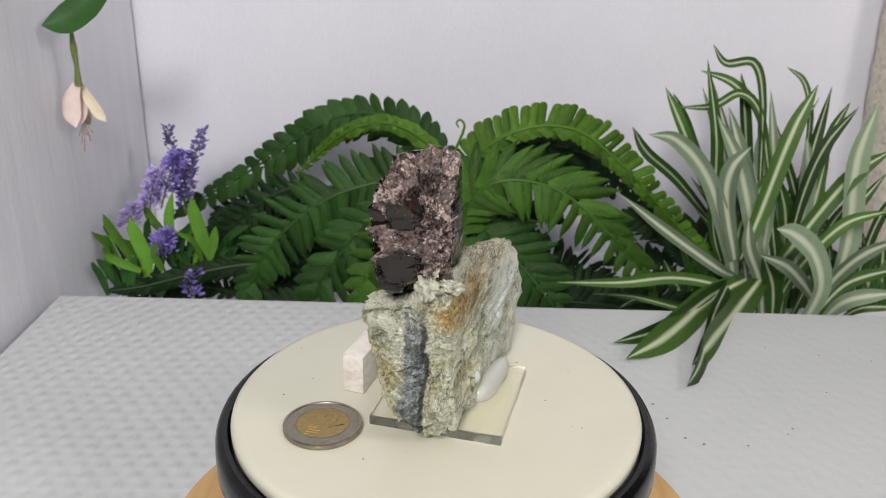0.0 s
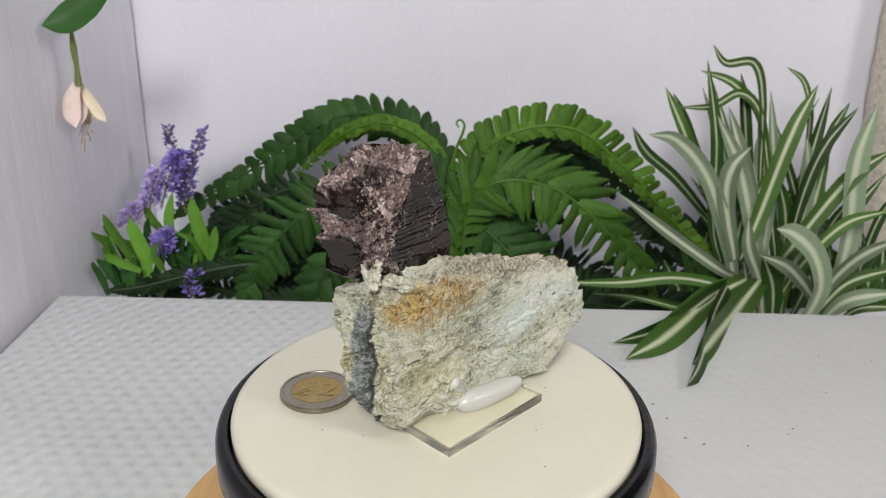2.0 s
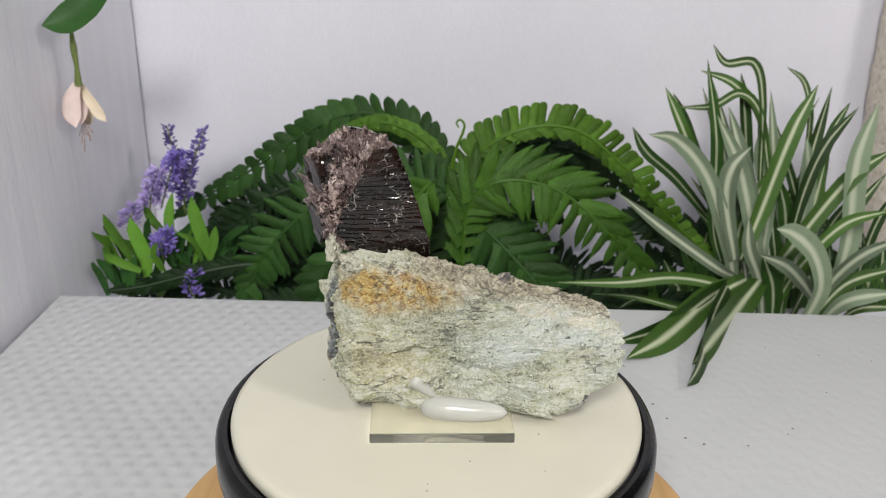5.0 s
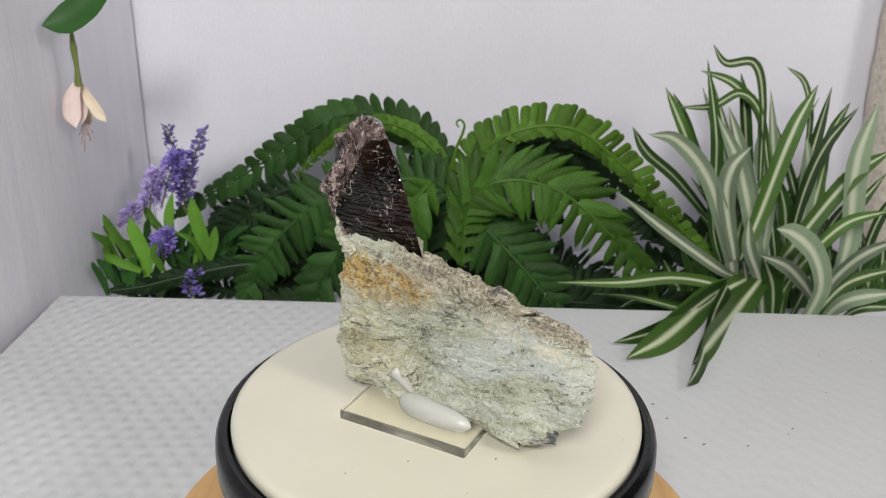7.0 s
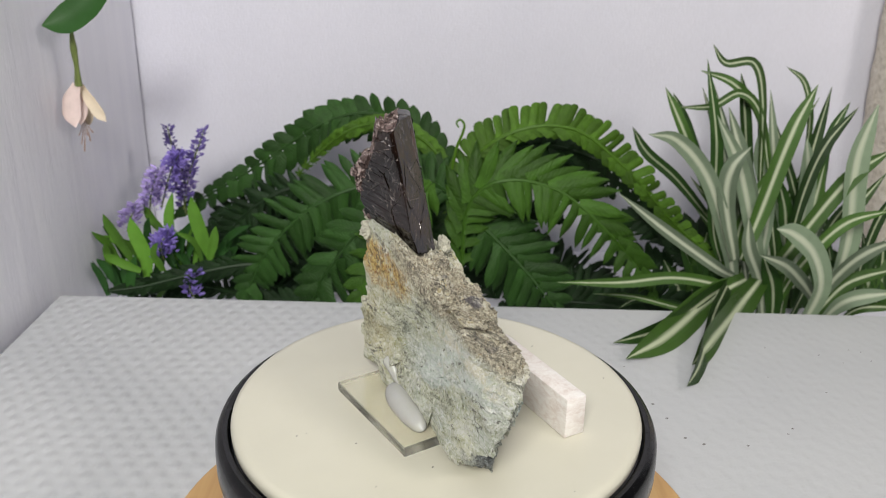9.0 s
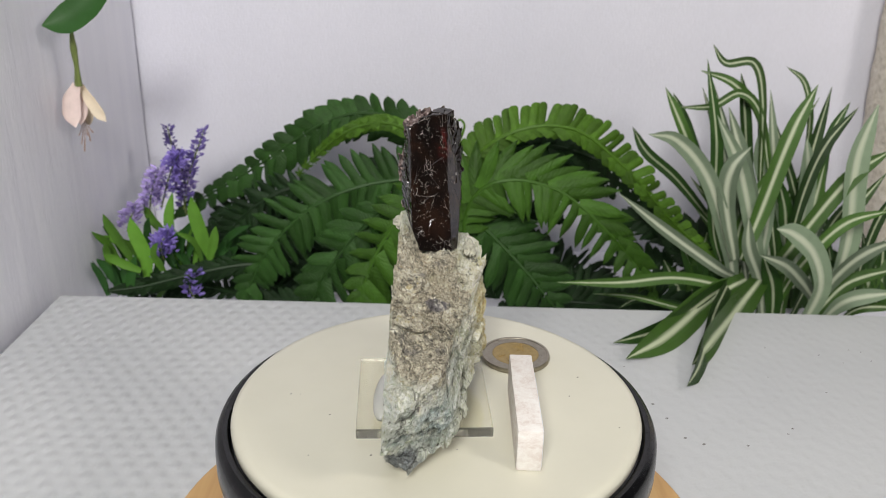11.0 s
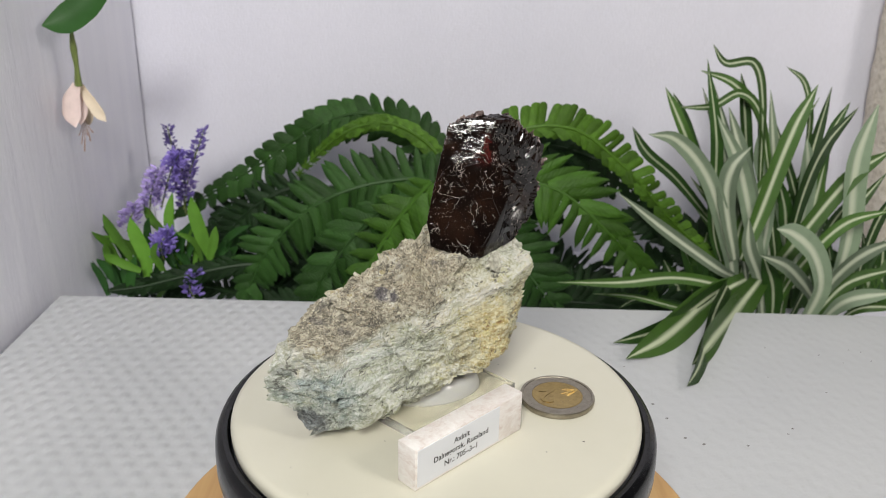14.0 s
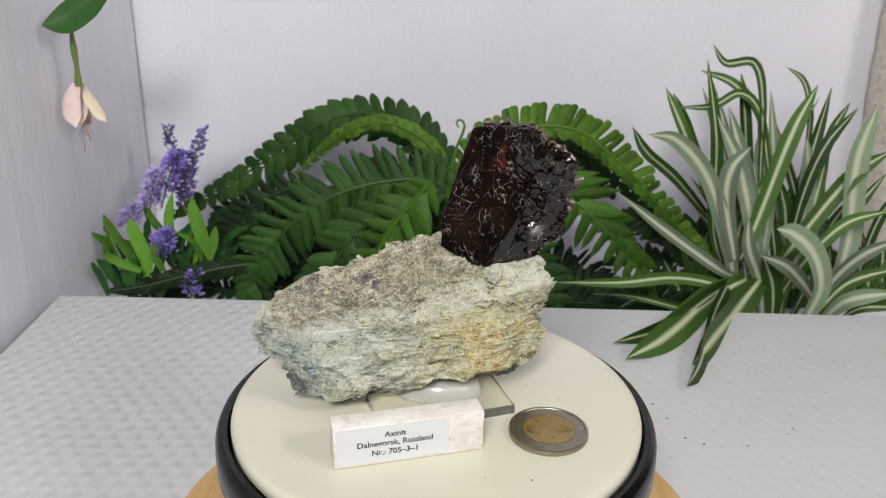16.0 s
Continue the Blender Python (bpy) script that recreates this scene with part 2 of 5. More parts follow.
def make_crystal():
    """Dark clove-brown crystal: glassy faces, crumbly broken side."""
    M = Mat("axinite", 0.14, spec=0.4)
    at = M.node("ShaderNodeAttribute")
    at.attribute_name = "broken"
    w = M.warped(160, 0.005)
    crumb = M.noise(700, 6, 0.72, w)
    blot = M.noise(120, 4, 0.62, w)
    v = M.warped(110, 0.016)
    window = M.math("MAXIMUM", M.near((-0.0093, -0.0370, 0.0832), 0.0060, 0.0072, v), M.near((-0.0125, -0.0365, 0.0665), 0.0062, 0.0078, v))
    side = M.ramp(M.math("ADD", at.outputs["Fac"], M.math("MULTIPLY", M.math("SUBTRACT", crumb, 0.5), 0.9)), (0.40, 0.0), (0.58, 1.0))
    side = M.math("MULTIPLY", side, M.math("SUBTRACT", 1.0, M.math("MULTIPLY", window, 0.97)))
    glassy = M.ramp(M.noise(75, 4, 0.6, w), (0.34, (0.002, 0.0016, 0.0016)), (0.50, (0.006, 0.0032, 0.0024)), (0.66, (0.020, 0.0095, 0.0060)))
    frag = M.node("ShaderNodeAttribute")
    frag.attribute_name = "chip"
    cell = M.xyz(M.voronoi(620, "F1", "Color", M.warped(300, 0.003)))[0]
    tiny = M.xyz(M.voronoi(1900, "F1", "Color"))[0]
    grains = M.math("ADD", M.math("MULTIPLY", M.math("SUBTRACT", cell, 0.5), 0.10), M.math("MULTIPLY", M.math("SUBTRACT", tiny, 0.5), 0.12))
    chips = M.math("ADD", frag.outputs["Fac"], grains)
    crust = M.ramp(chips, (0.38, (0.024, 0.015, 0.014)), (0.47, (0.125, 0.088, 0.082)), (0.59, (0.19, 0.142, 0.134)), (0.70, (0.60, 0.51, 0.485)))
    deep = M.ramp(chips, (0.39, (0.010, 0.007, 0.007)), (0.52, (0.085, 0.055, 0.050)), (0.62, (0.36, 0.28, 0.26)))
    rough_c = M.mix(M.ramp(blot, (0.42, 0.0), (0.50, 1.0)), deep, crust)

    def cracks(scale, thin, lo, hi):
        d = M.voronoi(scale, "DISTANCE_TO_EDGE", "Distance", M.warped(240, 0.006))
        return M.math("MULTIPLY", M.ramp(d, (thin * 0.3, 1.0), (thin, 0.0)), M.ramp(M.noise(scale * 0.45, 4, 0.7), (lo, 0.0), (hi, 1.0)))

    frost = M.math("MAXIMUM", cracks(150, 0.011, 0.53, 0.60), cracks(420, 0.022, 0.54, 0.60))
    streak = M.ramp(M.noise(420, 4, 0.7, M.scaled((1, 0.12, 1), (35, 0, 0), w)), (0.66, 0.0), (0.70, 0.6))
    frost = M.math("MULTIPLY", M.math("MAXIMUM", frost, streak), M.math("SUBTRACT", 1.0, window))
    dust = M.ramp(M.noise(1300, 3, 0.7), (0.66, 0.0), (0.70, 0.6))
    # red patch in the colour stands in for light reflected inside the crystal
    red_glow = M.math("MULTIPLY", M.near((-0.0115, -0.0135, 0.0880), 0.0035, 0.0095, v), M.ramp(M.noise(210, 4, 0.65, v), (0.42, 0.0), (0.52, 1.0)))
    glassy = M.mix(red_glow, glassy, (0.060, 0.011, 0.010))
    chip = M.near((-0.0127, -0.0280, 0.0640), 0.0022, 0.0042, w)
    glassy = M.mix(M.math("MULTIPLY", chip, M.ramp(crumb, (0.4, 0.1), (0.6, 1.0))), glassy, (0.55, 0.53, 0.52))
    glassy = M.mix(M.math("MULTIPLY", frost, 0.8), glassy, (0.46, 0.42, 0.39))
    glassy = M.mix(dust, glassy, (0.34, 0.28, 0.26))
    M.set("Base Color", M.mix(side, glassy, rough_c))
    M.set("Roughness", M.mix(side, M.ramp(M.noise(160, 5, 0.7), (0.40, 0.03), (0.75, 0.12)), (0.10, 0.10, 0.10)))
    M.set("IOR", 1.6)
    a = M.bump(M.noise(140, 5, 0.62, M.scaled((1, 1, 2.2))), 0.0020, 0.09)
    M.bump(M.math("ADD", M.math("MULTIPLY", crumb, side), M.math("MULTIPLY", frost, 0.12)), 0.0009, 0.7, a)
    return M.m


def make_leaf(name, col, back=0.7, gloss=0.45):
    M = Mat(name, gloss, spec=0.22)
    c = M.mix(M.noise(90, 4, 0.6), tuple(v * 0.7 for v in col), tuple(v * 1.2 for v in col))
    isl = M.ramp(M.node("ShaderNodeNewGeometry").outputs["Random Per Island"], (0.0, 0.36), (1.0, 0.62))
    c = M.mix(1.0, c, M.mix(1.0, isl, (2.0, 2.0, 2.0), "MULTIPLY"), "MULTIPLY")
    M.set("Base Color", rand_tint(M, c, 0.65, 1.4))
    M.bump(M.noise(500, 3, 0.6), 0.0003, 0.4)
    return M.m


def make_fern(name, col):
    """Plastic fern leaflet: pale midrib, side veins, dull shine. Coordinates are those of the unit leaf."""
    M = Mat(name, 0.46, spec=0.20)
    x, y, z = M.xyz()
    ay = M.math("ABSOLUTE", y)
    vein = M.math("SINE", M.math("MULTIPLY", M.math("SUBTRACT", x, M.math("MULTIPLY", ay, 0.5)), 46.0))
    rnd = M.node("ShaderNodeObjectInfo").outputs["Random"]
    pat = M.node("ShaderNodeVectorMath")
    pat.operation = "ADD"
    M.put(pat.inputs[0], M.co)
    M.put(pat.inputs[1], rnd)
    blot = M.noise(3.2, 4, 0.65, pat.outputs[0])
    c = M.mix(M.ramp(blot, (0.34, 0.0), (0.66, 1.0)), tuple(v * 0.78 for v in col), tuple(v * 1.15 for v in col))
    c = M.mix(M.ramp(x, (0.0, 0.35), (0.25, 0.0)), c, tuple(v * 1.35 for v in col))
    M.set("Base Color", rand_tint(M, c, 0.70, 1.3))
    a = M.bump(vein, 0.0004, 0.20)
    M.bump(M.noise(9, 4, 0.6, pat.outputs[0]), 0.0012, 0.5, a)
    return M.m


def make_blade(name, green, white, half):
    """Ribbon leaf with a pale stripe down its middle."""
    M = Mat(name, 0.42, spec=0.4)
    uv = M.node("ShaderNodeTexCoord").outputs["UV"]
    u = M.xyz(uv)[0]
    wob = M.math("MULTIPLY", M.math("SUBTRACT", M.noise(3.0, 3, 0.6, M.scaled((14, 1.2, 1), vec=uv)), 0.5), 0.22)
    d = M.math("ADD", M.math("ABSOLUTE", M.math("SUBTRACT", u, 0.5)), wob)
    s = M.ramp(d, (half * 0.45, 0.9), (half * 1.45, 0.0))
    g = rand_tint(M, M.mix(M.noise(120, 4, 0.6), tuple(v * 0.7 for v in green), green), 0.65, 1.35)
    M.set("Base Color", M.mix(s, g, white))
    M.bump(M.noise(18, 2, 0.5, M.scaled((9, 0.25, 1), vec=uv)), 0.0004, 0.5)
    return M.m


def make_glass():
    M = Mat("clear_acrylic", 0.03)
    M.set("Base Color", (0.62, 0.61, 0.55))
    M.set("Transmission Weight", 0.93)
    M.set("IOR", 1.49)
    M.set("Roughness", M.ramp(M.noise(200, 3, 0.5), (0.4, 0.02), (0.8, 0.06)))
    return M.m


def make_glue():
    M = Mat("hot_glue", 0.22, spec=0.5)
    M.set("Base Color", M.mix(M.noise(160, 3, 0.5), (0.72, 0.72, 0.68), (0.82, 0.82, 0.79)))
    M.set("Subsurface Weight", 0.4)
    M.set("Subsurface Radius", (0.004, 0.004, 0.0035))
    M.set("Transmission Weight", 0.4)
    M.bump(M.noise(300, 3, 0.5), 0.0003, 0.3)
    return M.m


def make_marble():
    M = Mat("pale_pink_stone", 0.55, spec=0.35)
    w = M.warped(150, 0.006)
    v = M.noise(190, 7, 0.72, M.scaled((1, 1, 2.2), (0, 25, 0), w))
    c = M.ramp(v, (0.36, (0.66, 0.58, 0.54)), (0.5, (0.76, 0.71, 0.68)), (0.64, (0.82, 0.79, 0.765)))
    M.set("Base Color", c)
    M.bump(M.noise(900, 5, 0.7), 0.00025, 0.6)
    return M.m


def make_coin(name, col):
    M = Mat(name, 0.30, 1.0)
    n = M.noise(500, 6, 0.7)
    M.set("Base Color", M.mix(M.ramp(n, (0.35, 0.0), (0.6, 1.0)), tuple(v * 0.8 for v in col), col))
    M.set("Roughness", M.ramp(M.noise(900, 4, 0.7), (0.3, 0.26), (0.7, 0.42)))
    M.bump(M.noise(420, 4, 0.6), 0.00010, 0.35)
    return M.m


def make_plaster():
    M = Mat("rough_plaster", 0.95, spec=0.15)
    n = M.noise(170, 7, 0.72)
    M.set("Base Color", M.ramp(n, (0.3, (0.52, 0.46, 0.36)), (0.5, (0.78, 0.71, 0.60)), (0.7, (0.88, 0.83, 0.74))))
    a = M.bump(M.noise(90, 6, 0.7), 0.004, 0.8)
    M.bump(M.voronoi(260, "F1"), 0.0012, 0.7, a)
    return M.m


RUST_AT = (0.0087, -0.0034, 0.0735)
CREASED = make_creased()
CLOTH, PAPER, WOOD, ROCK, CRYSTAL = make_cloth(), make_paper(), make_wood(), make_rock(), make_crystal()
CREAM = make_plain("cream_plastic", (0.635, 0.612, 0.51), 0.36, var=0.04, scale=30, bump=0.00008)
BLACK = make_plain("black_plastic", (0.005, 0.005, 0.006), 0.20, spec=0.28, var=0.4, scale=200, bump=0.0001)
GREY = make_plain("grey_metal", (0.42, 0.43, 0.46), 0.38, metal=0.7, var=0.2)
GLASS, GLUE, MARBLE, PLASTER = make_glass(), make_glue(), make_marble(), make_plaster()
SILVER, BRASS = make_coin("nickel_silver", (0.36, 0.325, 0.26)), make_coin("nickel_brass", (0.46, 0.335, 0.135))
WHITE_PAPER = make_plain("label_paper", (0.68, 0.69, 0.72), 0.5, var=0.03)
INK = make_plain("black_ink", (0.015, 0.015, 0.017), 0.6, bump=0)
# darkest green: naturally dark fronds, and shade painted into the inner and back ones
FERN_DARK_SHADED = make_fern("fern_dark_shaded", (0.010, 0.029, 0.007))
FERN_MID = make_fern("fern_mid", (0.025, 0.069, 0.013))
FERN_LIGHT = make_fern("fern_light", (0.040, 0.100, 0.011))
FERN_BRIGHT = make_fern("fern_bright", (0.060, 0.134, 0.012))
GREEN_LEAF = make_leaf("green_leaf", (0.030, 0.095, 0.020))
LIME = make_leaf("lime_leaf", (0.105, 0.245, 0.030))
STALK = make_leaf("stalk_green", (0.19, 0.24, 0.075))
BLADE_DARK = make_blade("blade_dark", (0.026, 0.076, 0.010), (0.52, 0.57, 0.38), 0.075)
BLADE_MID = make_blade("blade_mid", (0.052, 0.122, 0.016), (0.54, 0.59, 0.41), 0.10)
BLADE_PALE = make_blade("blade_pale", (0.215, 0.285, 0.185), (0.54, 0.58, 0.44), 0.14)
VIOLET = make_leaf("violet_floret", (0.20, 0.15, 0.44))
LILAC = make_leaf("lilac_floret", (0.38, 0.30, 0.58))
PETAL = make_plain("blush_petal", (0.80, 0.64, 0.60), 0.6, var=0.15, scale=120)
CREAM_PETAL = make_plain("cream_petal", (0.78, 0.66, 0.50), 0.6, var=0.15, scale=120)
STAMEN = make_plain("stamen_brown", (0.34, 0.22, 0.17), 0.7)
# grey of the added room shell, kept dim so that reflections stay dark
ROOMPAINT = make_plain("room_paint", (0.22, 0.22, 0.22), 0.9, scale=4)
CRUMB = make_plain("dark_crumb", (0.13, 0.12, 0.11), 0.9)


# ---- mesh helpers ----
def thing(name, label, category, group="", kind=""):
    ob = new(name)
    ob.empty_display_size = 0.01
    return tagged(ob, label, category, group, kind)


def mesh_of(bm, material, smooth=True, name="mesh"):
    me = bpy.data.meshes.new(name)
    bm.normal_update()
    bm.to_mesh(me)
    bm.free()
    for m in material if isinstance(material, (list, tuple)) else [material]:
        me.materials.append(m)
    if smooth:
        me.shade_smooth()
        me.set_sharp_from_angle(angle=radians(35))
    return me


def part(name, bm, material, parent, label="", smooth=True):
    """One mesh object under a thing or a part."""
    ob = new(name, mesh_of(bm, material, smooth, name))
    ob.parent = parent
    if label:
        ob["label"] = label
    return ob


def solid(name, bm, material, label, category, kind="", group="", smooth=True):
    return tagged(new(name, mesh_of(bm, material, smooth, name)), label, category, group, kind)


def box(x0, y0, z0, x1, y1, z1, bevel=0.0, seg=2):
    bm = bmesh.new()
    bmesh.ops.create_cube(bm, size=1)
    for v in bm.verts:
        v.co = Vector(((x0 + x1) / 2 + v.co.x * (x1 - x0), (y0 + y1) / 2 + v.co.y * (y1 - y0), (z0 + z1) / 2 + v.co.z * (z1 - z0)))
    if bevel:
        bmesh.ops.bevel(bm, geom=bm.edges[:], offset=bevel, segments=seg, profile=0.5, affect="EDGES")
    return bm


def lathe(profile, n=96):
    """A solid of revolution from (radius, height) pairs; ends at radius 0 close it."""
    bm = bmesh.new()
    rings = []
    for r, z in profile:
        if r < 1e-7:
            rings.append([bm.verts.new((0, 0, z))])
        else:
            rings.append([bm.verts.new((r * math.cos(2 * math.pi * i / n), r * math.sin(2 * math.pi * i / n), z)) for i in range(n)])
    for a, b in zip(rings, rings[1:]):
        for i in range(n):
            j = (i + 1) % n
            if len(a) == 1:
                bm.faces.new((a[0], b[i], b[j]))
            elif len(b) == 1:
                bm.faces.new((a[i], b[0], a[j]))
            else:
                bm.faces.new((a[i], b[i], b[j], a[j]))
    bmesh.ops.recalc_face_normals(bm, faces=bm.faces[:])
    return bm


def spline(pts, n):
    """Points along a smooth line through pts."""
    p = [Vector(a) for a in pts]
    p = [2 * p[0] - p[1]] + p + [2 * p[-1] - p[-2]]
    out = []
    m = len(p) - 3
    for k in range(n):
        s = k / (n - 1) * m
        i = min(int(s), m - 1)
        f = s - i
        a, b, c, d = p[i:i + 4]
        out.append(0.5 * (2 * b + (c - a) * f + (2 * a - 5 * b + 4 * c - d) * f * f + (3 * b - a - 3 * c + d) * f ** 3))
    return out


def tube(pts, radii, n=24, sides=7, bm=None):
    bm = bm or bmesh.new()
    P = spline(pts, n)
    rings = []
    for k, c in enumerate(P):
        T = (P[min(k + 1, n - 1)] - P[max(k - 1, 0)]).normalized()
        A = T.cross(Vector((0.31, -0.83, 0.46))).normalized()
        Bv = T.cross(A)
        f = k / (n - 1) * (len(radii) - 1)
        i = min(int(f), len(radii) - 2)
        r = radii[i] + (radii[i + 1] - radii[i]) * (f - i)
        rings.append([bm.verts.new(c + r * (A * math.cos(2 * math.pi * j / sides) + Bv * math.sin(2 * math.pi * j / sides))) for j in range(sides)])
    for a, b in zip(rings, rings[1:]):
        for j in range(sides):
            bm.faces.new((a[j], a[(j + 1) % sides], b[(j + 1) % sides], b[j]))
    bm.faces.new(rings[0][::-1])
    bm.faces.new(rings[-1])
    return bm


def value_noise(p, seed=0):
    """Smooth lattice noise at the rows of p, from 0 to 1."""
    i = np.floor(p).astype(np.int64)
    f = p - i
    f = f * f * (3 - 2 * f)
    out = np.zeros(len(p))
    for dx in (0, 1):
        for dy in (0, 1):
            for dz in (0, 1):
                h = ((i[:, 0] + dx) * 73856093) ^ ((i[:, 1] + dy) * 19349663) ^ ((i[:, 2] + dz) * 83492791) ^ (seed * 2654435761)
                h = (h ^ (h >> 13)) * 1274126177 & 0x7FFFFFFF
                h = (h ^ (h >> 15)) % 65536 / 65535.0
                out += h * np.where(dx, f[:, 0], 1 - f[:, 0]) * np.where(dy, f[:, 1], 1 - f[:, 1]) * np.where(dz, f[:, 2], 1 - f[:, 2])
    return out


def fbm(p, octaves=4, gain=0.55, seed=0):
    s, a, t = np.zeros(len(p)), 1.0, 0.0
    for k in range(octaves):
        s += a * (value_noise(p * 2 ** k + 17.3 * k, seed + k) - 0.5)
        t += a
        a *= gain
    return s / t


def facets(p, cell, amp, tilt, seed):
    """Broken facets: each cell of the stone gets its own height and slope, in mm."""
    g = p / cell
    i = np.floor(g).astype(np.int64)
    best, h = np.full(len(p), 9.0), np.zeros(len(p))

    def hashed(c, k):
        x = (c[:, 0] * 73856093) ^ (c[:, 1] * 19349663) ^ (c[:, 2] * 83492791) ^ ((seed * 31 + k) * 2654435761)
        x = (x ^ (x >> 13)) * 1274126177 & 0x7FFFFFFF
        return (x ^ (x >> 15)) % 65536 / 65535.0

    for dx in (-1, 0, 1):
        for dy in (-1, 0, 1):
            for dz in (-1, 0, 1):
                c = i + np.array([dx, dy, dz])
                o = g - (c + np.stack([hashed(c, 1), hashed(c, 2), hashed(c, 3)], 1))
                d = (o * o).sum(1)
                t = np.stack([hashed(c, 5), hashed(c, 6), hashed(c, 7)], 1) - 0.5
                v = amp * (hashed(c, 4) - 0.5) + tilt * (o * t).sum(1)
                m = d < best
                best, h = np.where(m, d, best), np.where(m, v, h)
    return h


def cut_stone(cuts, centre, turn, stretch, level, soft, relief):
    """A stone cleft along the planes in cuts (outward normal, distance from the origin in mm), its edges rounded by
    soft mm, then worn by relief(points, normals), which gives mm along the ray from the centre. Returns vertices, faces, normals."""
    bm = bmesh.new()
    bmesh.ops.create_icosphere(bm, subdivisions=level, radius=1)
    v = np.array([x.co for x in bm.verts])
    faces = [[x.index for x in f.verts] for f in bm.faces]
    bm.free()
    a = radians(turn)
    R = np.array([[math.cos(a), -math.sin(a), 0], [math.sin(a), math.cos(a), 0], [0, 0, 1]])
    u = (v * np.array(stretch)) @ R.T
    u /= np.linalg.norm(u, axis=1)[:, None]
    C = np.array(cuts, float)
    n = C[:, :3] / np.linalg.norm(C[:, :3], axis=1)[:, None]
    d = C[:, 3] - n @ np.array(centre)
    un = u @ n.T
    r = np.where(un > 1e-3, d / np.maximum(un, 1e-3), 1e3)
    low = r.min(1)
    near = n[r.argmin(1)]
    r = low - soft * np.log(np.exp(-np.minimum((r - low[:, None]) / soft, 50)).sum(1))
    p = np.array(centre) + u * r[:, None]
    p = p + u * relief(p, near)[:, None]
    return p, faces, near


def stone_mesh(name, p, faces, material, attr=None, shade=None):
    me = bpy.data.meshes.new(name)
    me.from_pydata((p / 1000).tolist(), [], faces)
    me.materials.append(material)
    if attr is not None:
        me.attributes.new("broken", "FLOAT", "POINT").data.foreach_set("value", attr.astype(np.float32))
    if shade is not None:
        me.attributes.new("chip", "FLOAT", "POINT").data.foreach_set("value", shade.astype(np.float32))
    return me


def words(text, size, material, parent, m, name="lettering", label="", extrude=0.0):
    """Printed words as a mesh, centred, in the xy plane of m."""
    cu = bpy.data.curves.new("font_curve", "FONT")
    cu.body, cu.size, cu.align_x, cu.align_y, cu.extrude = text, size, "CENTER", "CENTER", extrude
    cu.resolution_u = 3
    cu.offset = size * 0.018
    tmp = bpy.data.objects.new("font_curve", cu)
    scene.collection.objects.link(tmp)
    dg = bpy.context.evaluated_depsgraph_get()
    me = bpy.data.meshes.new_from_object(tmp.evaluated_get(dg))
    bpy.data.objects.remove(tmp)
    me.materials.clear()
    me.materials.append(material)
    ob = new(name, me)
    ob.parent = parent
    ob.matrix_basis = m
    if label:
        ob["label"] = label
    return ob


# ---- the setting ----
TABLE = -0.075
TOP = 0.0020
FLOOR = -0.130


def setting():
    solid("wall_back", box(-0.30, 0.462, FLOOR, 0.90, 0.475, 0.55), CLOTH, "pale lilac-white cloth backdrop hanging behind the plants", "backdrop", "structure")
    solid("wall_left", box(-0.262, -0.05, FLOOR, -0.250, 0.4565, 0.55), CREASED, "pale grey-white creased paper side wall", "wall", "structure")
    solid("floor", box(-0.30, -0.42, FLOOR - 0.02, 0.90, 0.47, FLOOR), CLOTH, "pale cloth covered shelf below the board", "floor", "structure")
    ob = solid("table_top", box(-0.2470, -0.40, TABLE - 0.05, 0.80, 0.236, TABLE, 0.003, 3), PAPER, "low board covered with white embossed paper", "table", "structure")
    ob.matrix_basis = pose(0, 0, 0, 0, 0, -1.3)
    # the room around: unseen shell, added for bounce and dim reflections
    solid("wall_room_left", box(-1.62, -2.2, -0.8, -1.6, 1.4, 1.7), ROOMPAINT, "unseen plain room wall, added around the display", "wall", "structure")
    solid("wall_room_right", box(1.6, -2.2, -0.8, 1.62, 1.4, 1.7), ROOMPAINT, "unseen plain room wall, added around the display", "wall", "structure")
    solid("wall_room_front", box(-1.6, -2.22, -0.8, 1.6, -2.2, 1.7), ROOMPAINT, "unseen plain room wall, added around the display", "wall", "structure")
    solid("wall_room_back", box(-1.6, 1.4, -0.8, 1.6, 1.42, 1.7), ROOMPAINT, "unseen plain room wall, added around the display", "wall", "structure")
    solid("floor_room", box(-1.6, -2.2, -0.82, 1.6, 1.4, -0.8), ROOMPAINT, "unseen plain room floor, added below the display", "floor", "structure")
    solid("bench", box(-0.32, -0.92, -0.80, 0.92, 0.50, FLOOR - 0.02), ROOMPAINT, "unseen plain bench, added under the display", "bench", "structure")
    solid("ceiling", box(-1.6, -2.2, 1.7, 1.6, 1.4, 1.72), ROOMPAINT, "unseen plain room ceiling, added above the display", "ceiling", "structure")


